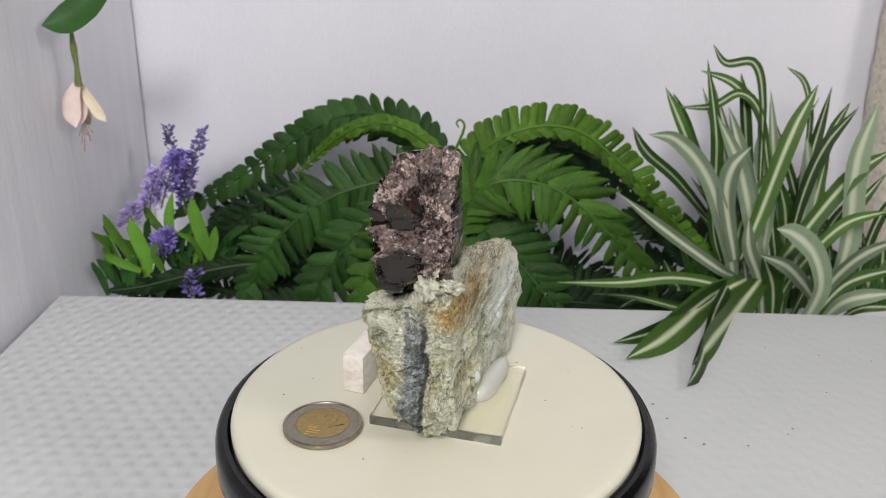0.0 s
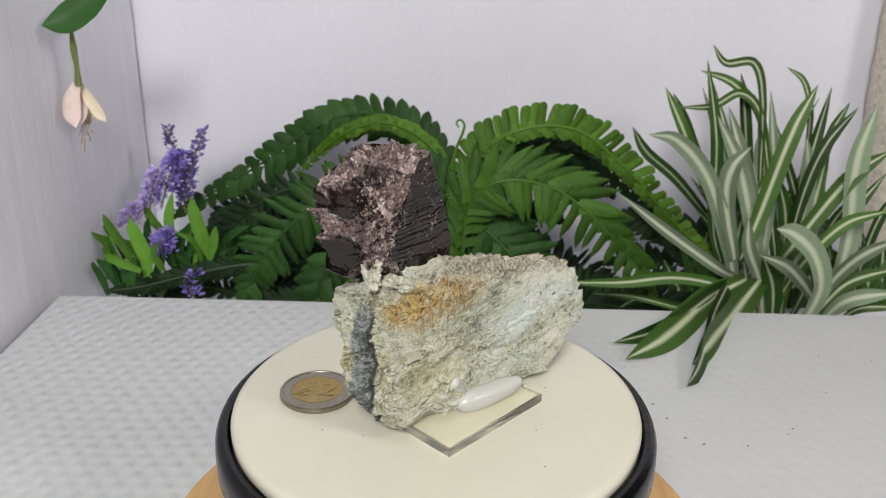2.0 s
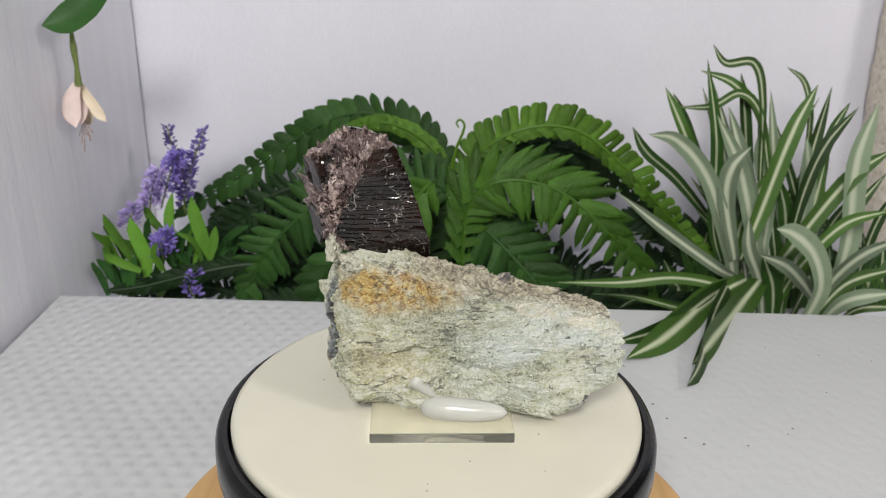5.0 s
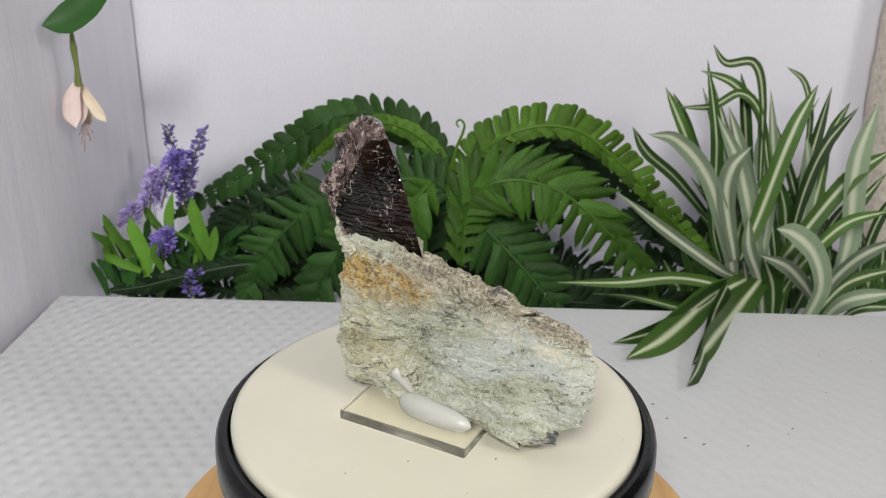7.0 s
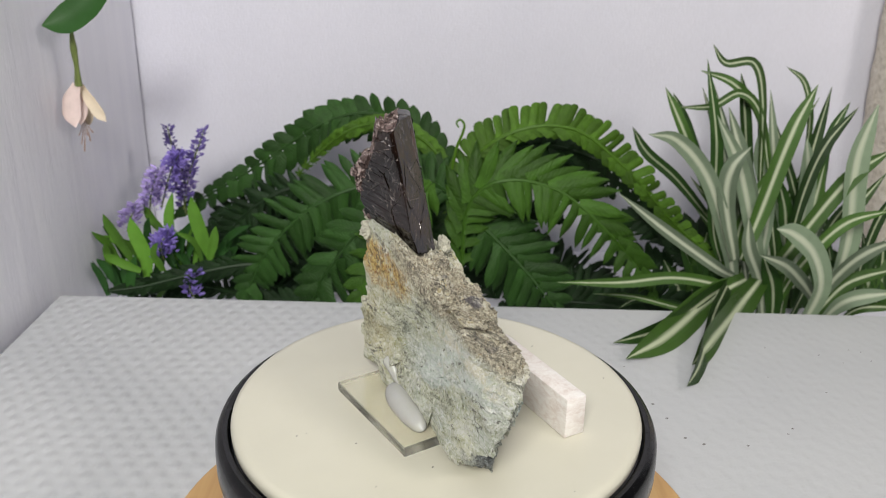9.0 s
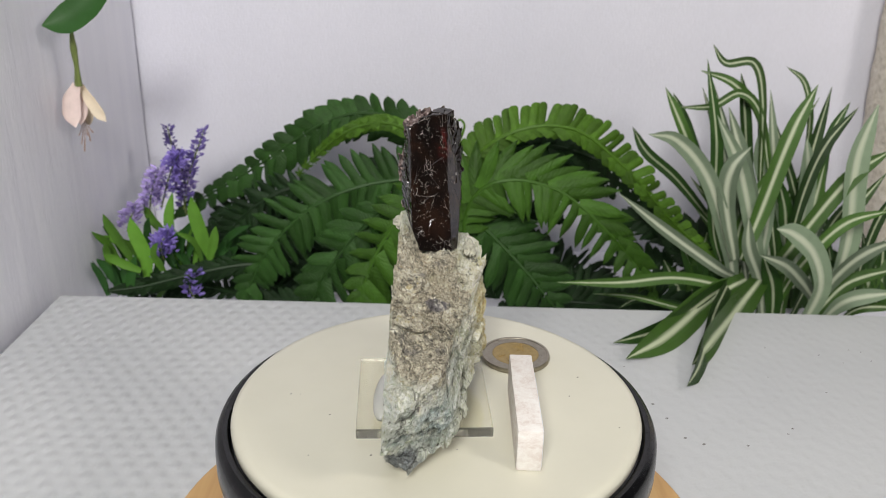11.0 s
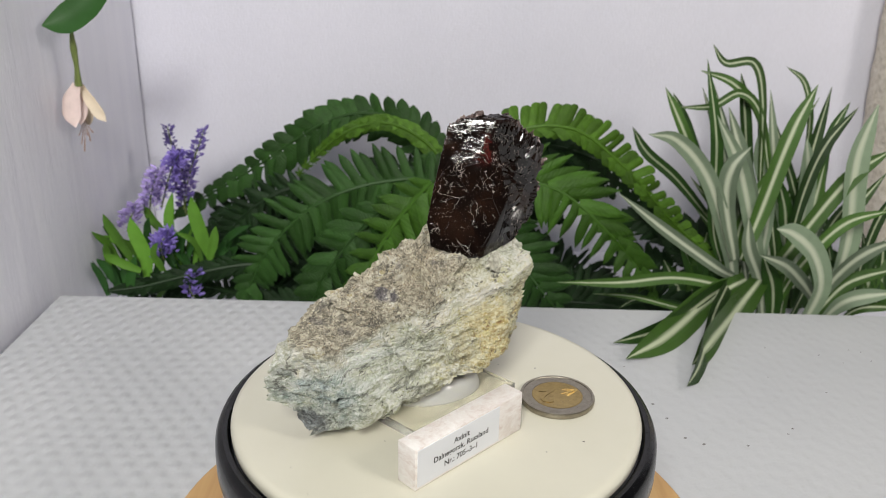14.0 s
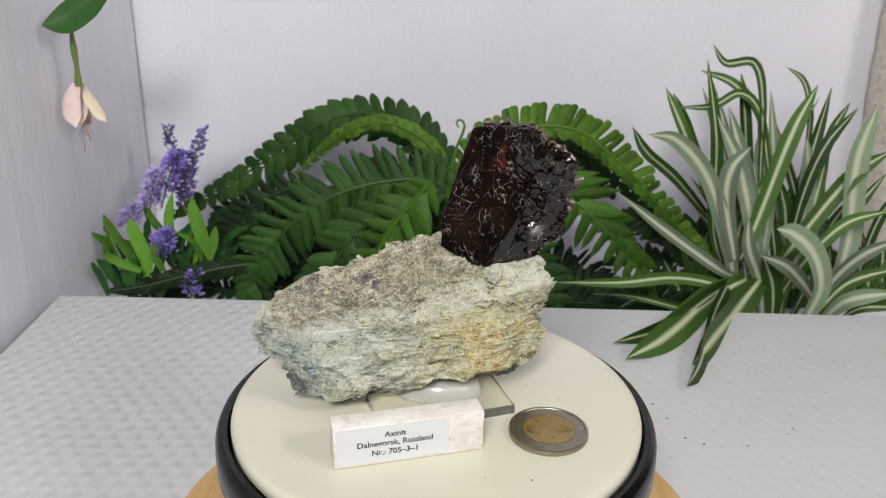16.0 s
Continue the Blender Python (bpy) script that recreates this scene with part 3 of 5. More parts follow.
def turntable():
    t = thing("turntable", "round turntable with cream platter, black rim and wooden foot", "turntable")
    prof = [(0, -0.004), (0.0690, -0.004), (0.0699, -0.0025), (0.0700, -0.0005), (0.0697, 0.0006), (0.0689, 0.0015), (0.0677, 0.0019), (0.0660, TOP), (0, TOP)]
    platter = part("platter", lathe(prof, 160), CREAM, t, "smooth cream plastic platter")
    ring = [(0.0702, -0.012), (0.0702, -0.0035), (0.0712, -0.0020), (0.0728, -0.0018), (0.0742, -0.0026), (0.0752, -0.0046), (0.0755, -0.0085),
            (0.0755, -0.0135), (0.0750, -0.0150), (0.0730, -0.0150), (0.0702, -0.0150)]
    part("rim", lathe(ring + ring[:1], 160), BLACK, t, "glossy black plastic rim")
    body = [(0, -0.0152), (0.0738, -0.0152), (0.0744, -0.0165), (0.0744, -0.0280), (0.0736, -0.0288), (0.0736, -0.0300), (0.0744, -0.0308),
            (0.0744, -0.0330), (0.0736, -0.0336), (0.0736, -0.0346), (0.0744, -0.0352), (0.0744, -0.0560), (0, -0.0560)]
    part("motor_case", lathe(body, 128), [GREY], t, "dark grey grooved motor case")
    wood = [(0, -0.0562), (0.0995, -0.0562), (0.1005, -0.0572), (0.1005, TABLE + 0.001), (0.0998, TABLE), (0, TABLE)]
    part("foot", lathe(wood, 128), WOOD, t, "round pale wooden base")
    rng = random.Random(8)
    bm = bmesh.new()
    for _ in range(14):
        a, d, r = rng.uniform(0, 6.28), rng.uniform(0.030, 0.066), rng.uniform(0.00015, 0.00035)
        bmesh.ops.create_icosphere(bm, subdivisions=1, radius=r, matrix=Matrix.Translation((d * math.cos(a), d * math.sin(a), TOP + r * 0.3)) @ Matrix.Diagonal((1.4, 0.8, 0.4, 1)))
    part("dust_specks", bm, CRUMB, platter)["kind"] = "stuff"
    return platter


# ---- on the platter ----
ROCK_CUTS = [(0.95, -0.32, 0.05, 15.9), (-0.15, 0.31, 0.94, 51.3), (-0.86, 0.50, 0.09, 15.1), (-0.70, -0.70, -0.14, 29.0), (-0.38, 0.87, -0.33, 25.3),
             (-0.63, 0.07, -0.77, -4.7), (0.17, -0.98, 0.10, 36.5), (-0.49, 0.19, -0.85, -5.6), (0.56, -0.22, -0.80, 2.1),
             (-0.95, -0.21, -0.24, 15.2), (0.25, -0.97, -0.07, 29.6), (-0.43, -0.06, 0.90, 54.6), (0.94, 0.05, 0.33, 41.5), (-0.46, 0.35, 0.82, 43.2),
             (0.53, 0.37, -0.76, 22.2), (-0.23, -0.70, 0.67, 58.7), (-0.99, 0.05, -0.10, 15.9), (0.02, -0.75, -0.67, 15.5), (-0.34, 0.20, 0.92, 49.9),
             (-0.35, 0.43, -0.83, 3.7), (0.23, 0.63, 0.74, 66.8), (-0.77, 0.45, -0.45, 5.5)]
CRYSTAL_CUTS = [(-0.72, 0.67, 0.18, 9.3), (0.99, -0.15, 0.0, 8.4), (0.24, -0.97, -0.05, 30.4), (0.33, -0.21, -0.92, -49.2), (0.42, -0.63, 0.66, 77.7),
                (-0.98, 0.22, -0.01, 9.2), (-0.33, 0.91, 0.24, 7.9), (0.63, -0.71, 0.32, 48.9), (-0.90, 0.08, 0.43, 51.0), (0.40, -0.63, -0.67, -22.2),
                (-0.96, 0.26, -0.11, 1.0), (-0.14, 0.23, 0.96, 89.1), (-0.05, -0.68, -0.73, -19.5), (0.93, -0.16, -0.33, -13.0),
                (-0.35, 0.88, 0.32, 14.7), (-0.71, -0.66, -0.25, 20.1), (0.42, -0.28, 0.86, 88.8), (-0.23, -0.57, 0.79, 95.3), (0.94, 0.28, 0.19, 18.6)]


def rock_relief(p, n):
    """Layers along the length, crumbly crests, a few hollows."""
    a = radians(22.5)
    along = p @ np.array([math.sin(a), math.cos(a), -0.10])
    across = p @ np.array([math.cos(a), -math.sin(a), 0.0])
    q = np.stack([along / 16, across / 4.0, p[:, 2] / 2.6], 1)
    wob = p + 1.6 * np.stack([fbm(p / 4, 3, 0.6, 41), fbm(p / 4, 3, 0.6, 42), fbm(p / 4, 3, 0.6, 43)], 1)
    k = np.stack([along / 3.2, across, p[:, 2]], 1) + (wob - p)
    h = 1.6 * fbm(q, 5, 0.6, 3)
    h += facets(k, 3.6, 1.1, 2.2, 7) + facets(wob, 10.5, 1.6, 5.5, 9)
    s = p[:, 2] / 5.5 + 1.6 * fbm(np.stack([along / 22, across / 9, p[:, 2] / 9], 1), 3, 0.5, 13)
    h += 0.9 * (s - np.floor(s) - 0.5) * np.clip(1.2 - np.abs(n[:, 2]) * 1.6, 0, 1)
    h += 0.7 * fbm(p / 1.8, 4, 0.7, 23) + facets(wob, 2.0, 0.35, 0.6, 29) + facets(wob, 0.9, 0.34, 0.9, 37)
    top = np.clip((n[:, 2] - 0.5) * 3, 0, 1)
    h += top * (0.5 * fbm(p / 1.6, 4, 0.7, 31) + facets(wob, 1.7, 0.45, 0.6, 19) + facets(wob, 6.0, 0.9, 2.0, 18))
    for c, rad, depth in (((27, 53, 14), 9, 4.0), ((10, 46, 10), 8, 4.0), ((23, 41, 8), 4.5, -3.2), ((33, 46, 8), 6, 2.5), ((-10, 10, 12), 10, 2.0), ((20, -6, 8), 9, 1.6), ((-14, 12, 44), 12, 1.5)):
        h -= depth * np.exp(-(((p - np.array(c)) / rad) ** 2).sum(1))
    return h - 0.1


def crystal_relief(p, n):
    """Stepped growth lines on the lustrous sides, a deeply broken side."""
    broken = np.clip((n @ np.array([-0.10, -0.95, 0.28]) - 0.15) * 2.2, 0, 1)
    h = broken * (facets(p, 9.0, 3.2, 8.0, 5) + facets(p, 3.2, 1.0, 2.4, 6) + facets(p, 1.3, 0.5, 1.9, 16) + 0.3 * fbm(p / 1.6, 3, 0.6, 8))
    for c in ((-9.3, -37.5, 83), (-12, -37, 67)):
        h *= 1 - 0.97 * np.exp(-(((p - np.array(c)) / 7.0) ** 4).sum(1))
    h += (1 - broken) * (facets(p, 9.0, 0.2, 0.8, 27) + facets(p, 3.4, 0.04, 0.08, 28))
    steps = np.clip(n[:, 0] * 2 - 0.6, 0, 1)
    for period, deep, sd in ((3.6, 0.26, 2), (1.5, 0.13, 4)):
        s = p[:, 2] / period + 0.9 * fbm(p / 9, 3, 0.6, sd)
        h += steps * deep * (s - np.floor(s) - 0.5) * (0.2 + 1.6 * value_noise(p / 4.5, sd + 50))
    h += 0.14 * fbm(p / 6, 2, 0.5, 14)
    # the broad side is chipped off towards the broken end, with ribs that fan out from the top
    y = p[:, 1] + 1.4 * fbm(p / 7, 3, 0.6, 61)
    fan = np.clip((-20.5 - y) / 1.2, 0, 1) * np.clip(-n[:, 0] * 3 - 1, 0, 1)
    rib = np.arctan2(p[:, 2] - 97, -(p[:, 1] + 15)) * 6.0 + 0.8 * fbm(p / 6, 3, 0.6, 62)
    h += fan * (-0.9 + 1.7 * (rib - np.floor(rib) - 0.5) + facets(p, 4.0, 1.0, 2.6, 63))
    return h


def specimen():
    s = thing("mineral_specimen", "grey-green schist with dark brown crystal on a clear acrylic plate", "mineral")
    p, f, n = cut_stone(ROCK_CUTS, (5, 4, 29), -22.5, (0.75, 1.35, 0.9), 8, 0.35, rock_relief)
    # it rests on the plate, and clears the platter beyond it
    over = (np.abs(p[:, 0] - 5) < 27) & (np.abs(p[:, 1]) < 27)
    p[:, 2] = np.where(over, np.maximum(p[:, 2], 5.75), np.maximum(p[:, 2], 2.4))
    ob = new("rock", stone_mesh("rock", p, f, ROCK))
    ob.parent = s
    ob["label"] = "layered grey-green schist with rust and pale films"
    p, f, n = cut_stone(CRYSTAL_CUTS, (-5, -24, 74), 0, (0.9, 1.0, 1.1), 7, 0.25, crystal_relief)
    broken = np.clip((n @ np.array([-0.10, -0.95, 0.28]) - 0.05) * 2.0, 0, 1)
    q = p + 1.2 * np.stack([fbm(p / 2.5, 3, 0.6, 71), fbm(p / 2.5, 3, 0.6, 72), fbm(p / 2.5, 3, 0.6, 73)], 1)
    ob = new("crystal", stone_mesh("crystal", p, f, CRYSTAL, broken, 0.5 + facets(q, 3.2, 0.13, 0.0, 6) + facets(q, 1.3, 0.17, 0.06, 16) + 0.10 * fbm(q / 7, 3, 0.6, 77)))
    ob.data.shade_smooth()
    ob.data.set_sharp_from_angle(angle=radians(14))
    ob.parent = s
    ob["label"] = "dark clove-brown glassy axinite crystal"
    # a crumbly knob low on the broken side
    bm = bmesh.new()
    bmesh.ops.create_icosphere(bm, subdivisions=6, radius=1)
    u = np.array([v.co for v in bm.verts])
    tri = [[v.index for v in f.verts] for f in bm.faces]
    bm.free()
    q = u * np.array([4.6, 4.2, 8.2])
    q = np.array(KNOB_AT) + q + u * (facets(q, 4.2, 2.4, 4.0, 81) + facets(q, 1.8, 0.8, 1.8, 82) + facets(q, 0.8, 0.3, 0.8, 83))[:, None]
    ob = new("crystal_knob", stone_mesh("crystal_knob", q, tri, CRYSTAL, np.ones(len(q)), 0.54 + facets(q, 1.6, 0.20, 0.06, 84) + facets(q, 0.7, 0.16, 0.0, 85)))
    ob.parent = s
    ob["label"] = "crumbly pinkish brown knob of crystal"
    # thin flakes standing out from the broken side
    for pts in (((-19.5, -40.2, 86), (-18.8, -39.6, 81), (-13, -30, 90), (-13, -31, 76), (-9, -35, 88), (-9, -36, 79)),
                ((-17.4, -38, 61), (-17.2, -38, 65.5), (-12, -32, 73), (-8, -36, 69), (-14, -31, 60), (-10, -37, 59), (-12, -30, 74))):
        bm = bmesh.new()
        for c in pts:
            bm.verts.new([k / 1000 for k in c])
        bmesh.ops.convex_hull(bm, input=bm.verts[:])
        bmesh.ops.bevel(bm, geom=bm.edges[:], offset=0.0003, segments=1, profile=0.5, affect="EDGES")
        part("crystal_flake", bm, CRYSTAL, s, "thin glassy brown flake", smooth=False)
    # pale crust at the crystal's foot
    for c, r, sd in (((-3.5, -33.5, 60.5), (3.4, 3.0, 4.6), 1), ((2.5, -29.5, 58.0), (4.5, 3.4, 3.0), 2), ((-14.6, -11.4, 51.5), (2.2, 2.6, 3.2), 3), ((-1.5, -34.0, 65.0), (1.8, 1.6, 2.0), 4)):
        bm = bmesh.new()
        bmesh.ops.create_icosphere(bm, subdivisions=4, radius=1)
        co = np.array([v.co for v in bm.verts])
        h = 0.85 + 1.6 * fbm(co * 1.5 + sd * 9, 4, 0.65, sd) + facets(co + sd * 3, 0.55, 0.25, 0.4, sd)
        for v, k in zip(bm.verts, h):
            v.co = Vector([(c[i] + v.co[i] * r[i] * k) / 1000 for i in range(3)])
        part("crust", bm, CRUST, s, "crumbly pale crust at the crystal's foot")
    pl = box(-0.0221, -0.0231, TOP + 0.0002, 0.0221, 0.0231, 0.0057, 0.0004, 2)
    bmesh.ops.rotate(pl, verts=pl.verts, cent=(0, 0, 0), matrix=Matrix.Rotation(radians(-14.9), 3, "Z"))
    bmesh.ops.translate(pl, verts=pl.verts, vec=(0.0051, -0.0003, 0))
    part("base_plate", pl, GLASS, s, "clear acrylic square plate", smooth=False).visible_shadow = False
    for pts, r, _ in GLUE_BEADS:
        k = 24
        bm = tube(pts, [0.0003 + r[0] * (1 - abs(2 * i / (k - 1) - 1) ** 3) ** 0.5 * (1 + (r[1] - 1) * i / (k - 1)) for i in range(k)], 48, 20)
        part("glue_bead", bm, GLUE, s, "milky hot glue bead")
    return s


CRUST = make_plain("pale_crust", (0.66, 0.64, 0.53), 0.9, var=0.5, scale=400, bump=0.0008)
KNOB_AT = (-0.5, -33.6, 75.0)
GLUE_BEADS = [
    ([(0.0123, -0.0094, 0.0080), (0.0186, 0.0022, 0.0085), (0.0243, 0.0166, 0.0085)], (0.0043, 0.7), 1),
    ([(0.0114, -0.0124, 0.0185), (0.0121, -0.0092, 0.0160), (0.0134, -0.0044, 0.0110)], (0.0029, 0.4), 1),
    ([(0.0138, 0.0120, 0.0062), (-0.0016, 0.0022, 0.0066), (-0.0096, -0.0121, 0.0066)], (0.0068, 0.9), 1),
    ([(0.0075, 0.0016, 0.0070), (-0.0064, -0.0134, 0.0066)], (0.0068, 1.0), 1),
]


def coin():
    c = thing("coin", "bimetal two euro coin, silver rim and brass centre, lying flat", "coin")
    R, H = 0.012875, 0.0022
    prof = [(0.0088, 0.0002), (0.0127, 0.0002), (R, 0.0005), (R, H - 0.0004), (0.0127, H), (0.0119, H), (0.0117, H - 0.00022), (0.0088, H - 0.00025)]
    part("outer_ring", lathe(prof + prof[:1], 128), SILVER, c, "silver nickel ring")
    part("centre", lathe([(0, 0.0003), (0.00875, 0.0003), (0.00875, H - 0.00032), (0.0085, H - 0.00022), (0.0080, H - 0.00032), (0, H - 0.00030)], 96), BRASS, c, "brass centre")
    words("2", 0.0115, BRASS, c, pose(0.0036, 0.0012, H - 0.00029, 0, 0, 8), "numeral", extrude=0.00012)
    for k in range(6):
        bm = box(-0.0064 + k * 0.0004, -0.0052 + 0.0009 * k, H - 0.0004, -0.0022 + 0.0012 * math.sin(k * 2.1), -0.0049 + 0.0009 * k, H - 0.00018, 0.00006, 1)
        part("relief_line", bm, BRASS, c)
    for k in range(12):
        a = 2 * math.pi * k / 12 + 0.2
        bm = lathe([(0, 0), (0.00042, 0), (0.00030, 0.00006), (0, 0.00008)], 5)
        bmesh.ops.translate(bm, verts=bm.verts, vec=(0.0103 * math.cos(a), 0.0103 * math.sin(a), H - 0.00026))
        part("star", bm, SILVER, c)
    for k in range(30):
        a = 2 * math.pi * k / 30
        bm = box(-0.00035, -0.0001, 0.0007, 0.00035, 0.00006, 0.0015)
        bmesh.ops.transform(bm, verts=bm.verts, matrix=Matrix.Rotation(a, 4, "Z") @ Matrix.Translation((0, R, 0)))
        part("edge_mark", bm, SILVER, c)
    return c


LABEL_POSE = pose(-0.0217, 0.0252, TOP, 0, 0, 251.2)


def name_block():
    """Local x runs along the writing, local -y faces the reader."""
    b = thing("label_block", "pale pink stone label bar with a printed paper sticker", "label")
    L, W, H = 0.0470, 0.0077, 0.0144
    bm = box(-L / 2, -W / 2, 0.0002, L / 2, W / 2, H, 0.0004, 2)
    part("bar", bm, MARBLE, b, "pale pink marble bar")
    x0, x1, z0, z1 = -L / 2 + 0.0008, L / 2 - 0.0112, 0.0013, 0.0138
    part("sticker", box(x0, -W / 2 - 0.00022, z0, x1, -W / 2 + 0.0001, z1), WHITE_PAPER, b, "white paper sticker", smooth=False)
    cx = (x0 + x1) / 2 + 0.0006
    for txt, z in (("Axinit", 0.0106), ("Dalnegorsk, Russland", 0.0076), ("Nr.: 705\u20133\u20131", 0.0044)):
        words(txt, 0.00275, INK, b, pose(cx, -W / 2 - 0.00026, z, 90, 0, 0), "lettering", "black printed words")
    return b


# ---- plants ----
def leaf_mesh(name, material, seg=7, width=0.15, blunt=0.5, fold=0.25, droop=0.10, wave=0.0, bend=0.0):
    """A unit leaf along +x with a folded midrib."""
    bm = bmesh.new()
    rows = []
    for k in range(seg + 1):
        s = k / seg
        w = width * (0.80 + 0.20 * min(1, s / 0.30)) * (1 - max(0, (s - 0.42) / 0.58) ** (1.35 + blunt)) + 0.004 * width
        z = -droop * s * s
        w2 = w * (1 + wave * (1 if k % 2 else -1))
        y = bend * s * s
        rows.append([bm.verts.new((s, y + w2, z - fold * w)), bm.verts.new((s, y, z)), bm.verts.new((s, y - w2, z - fold * w))])
    for a in rows[1:-1]:
        a[1].co.z += 0.02
    for a, b in zip(rows, rows[1:]):
        for j in (0, 1):
            bm.faces.new((a[j], a[j + 1], b[j + 1], b[j]))
    bmesh.ops.recalc_face_normals(bm, faces=bm.faces[:])
    return mesh_of(bm, material, True, name)


FERNS = {"dark": FERN_DARK_SHADED, "mid": FERN_MID, "bright_mid": FERN_LIGHT, "bright": FERN_BRIGHT}


def pinna_mesh(name, material, tip, seg=12):
    """A unit leaflet along +x, broad where it joins its neighbours, its end swept towards the frond's tip."""
    bm = bmesh.new()
    rows = []
    for k in range(seg + 1):
        s = k / seg
        w = 0.44 + 0.22 * max(0, 1 - s / 0.28) ** 1.5
        if tip == "round":
            w *= 1.12 if s < 0.55 else 1.12 * max(0.06, 1 - ((s - 0.55) / 0.45) ** 2.8)
        elif tip == "blunt":
            w *= 1.0 if s < 0.86 else 1 - ((s - 0.86) / 0.14) ** 2 * 0.55
            w *= 1 + 0.22 * s
        else:
            w *= 1.0 if s < 0.48 else max(0.02, 1 - ((s - 0.48) / 0.52) ** 1.9)
        y = 0.34 * s * s
        z = -0.16 * s * s
        rows.append([bm.verts.new((s, y + w * a, z - 0.035 * abs(a) + 0.02 * (1 - abs(a)))) for a in (1, 0.5, 0, -0.5, -1)])
    for a, b in zip(rows, rows[1:]):
        for j in range(4):
            bm.faces.new((a[j], a[j + 1], b[j + 1], b[j]))
    bmesh.ops.recalc_face_normals(bm, faces=bm.faces[:])
    return mesh_of(bm, material, True, name)


PINNA = {(k, tip): pinna_mesh("leaflet_" + tip, m, tip) for k, m in FERNS.items() for tip in ("pinna", "blunt", "round")}


def frond(plant, pts, length, shade, n, upper, lower, sweep_up, sweep_down, seed=0, tip="pinna"):
    """An arching moulded fern frond: a rachis with leaflets down both sides, as parts."""
    rng = random.Random(seed * 7 + 1)
    P = spline(pts, n * 2 + 1)
    fr = part("frond", tube(pts, [0.0017, 0.0013, 0.0006], 28, 6), FERNS[shade], plant)
    F = Vector((rng.uniform(-0.15, 0.15), -1, 0.3)).normalized()
    step = sum((b - a).length for a, b in zip(P, P[1:])) / n
    lift = rng.uniform(0.0, 0.12)
    for k in range(n):
        s = (k + 0.5) / n
        i = 2 * k + 1
        T = (P[i + 1] - P[i - 1]).normalized()
        S = T.cross(F).normalized()
        if (P[-1] - P[0]).x < 0:
            S = -S
        prof = min(1.0, 0.45 + 2.6 * s) * (1.0 if s < 0.55 else max(0.14, 1 - ((s - 0.55) / 0.45) ** 1.7 * 0.86))
        for side, gain, sweep in ((-1, upper, sweep_up), (1, lower, sweep_down)):
            a = radians(sweep + 12 * s + rng.uniform(-5, 5))
            X = (S * side * math.cos(a) + T * math.sin(a) + F * (lift + rng.uniform(-0.30, 0.12))).normalized()
            Z = (F - X * F.dot(X) + T * rng.uniform(-0.25, 0.75)).normalized()
            Z = (Z - X * Z.dot(X)).normalized()
            Y = Z.cross(X)
            ln = length * prof * gain * rng.uniform(0.90, 1.08)
            m = Matrix((X, Y, Z)).transposed().to_4x4()
            m.translation = P[i] + F * 0.0003 * side
            ob = new("leaflet", PINNA[shade, tip])
            ob.parent = fr
            wd = step * rng.uniform(0.88, 1.04) * (0.8 + 0.2 * prof) / max(0.75, math.cos(a)) * (1 if T.dot(Y) > 0 else -1)
            ob.matrix_basis = m @ Matrix.Diagonal((ln, wd, ln, 1))
    return fr


def blade(plant, pts, width, material, twist=0.0, seed=0, name="leaf"):
    """A ribbon leaf with a folded middle, tapering to a point."""
    n = 22
    P = spline(pts, n)
    bm = bmesh.new()
    uv = bm.loops.layers.uv.new("UVMap")
    rows = []
    for k in range(n):
        s = k / (n - 1)
        T = (P[min(k + 1, n - 1)] - P[max(k - 1, 0)]).normalized()
        view = Vector((0.25 * math.sin(seed * 1.7), -1, 0.45 + 0.25 * math.sin(seed * 2.3))).normalized()
        S = T.cross(view).normalized()
        N = S.cross(T)
        S = (S * math.cos(twist * (s - 0.4)) + N * math.sin(twist * (s - 0.4))).normalized()
        N = S.cross(T)
        w = width * 0.56 * min(1, 0.55 + 1.2 * s) * (1 if s < 0.60 else max(0.03, 1 - ((s - 0.60) / 0.40) ** 2.0))
        rows.append([bm.verts.new(P[k] + S * w * a + N * w * (0.28 * abs(a) ** 1.5)) for a in (-1, -0.5, 0, 0.5, 1)])
    for k, (a, b) in enumerate(zip(rows, rows[1:])):
        for j in range(4):
            f = bm.faces.new((a[j], a[j + 1], b[j + 1], b[j]))
            for lp, (uu, vv) in zip(f.loops, ((j, k), (j + 1, k), (j + 1, k + 1), (j, k + 1))):
                lp[uv].uv = (uu / 4, vv / (n - 1))
    return part(name, bm, material, plant)


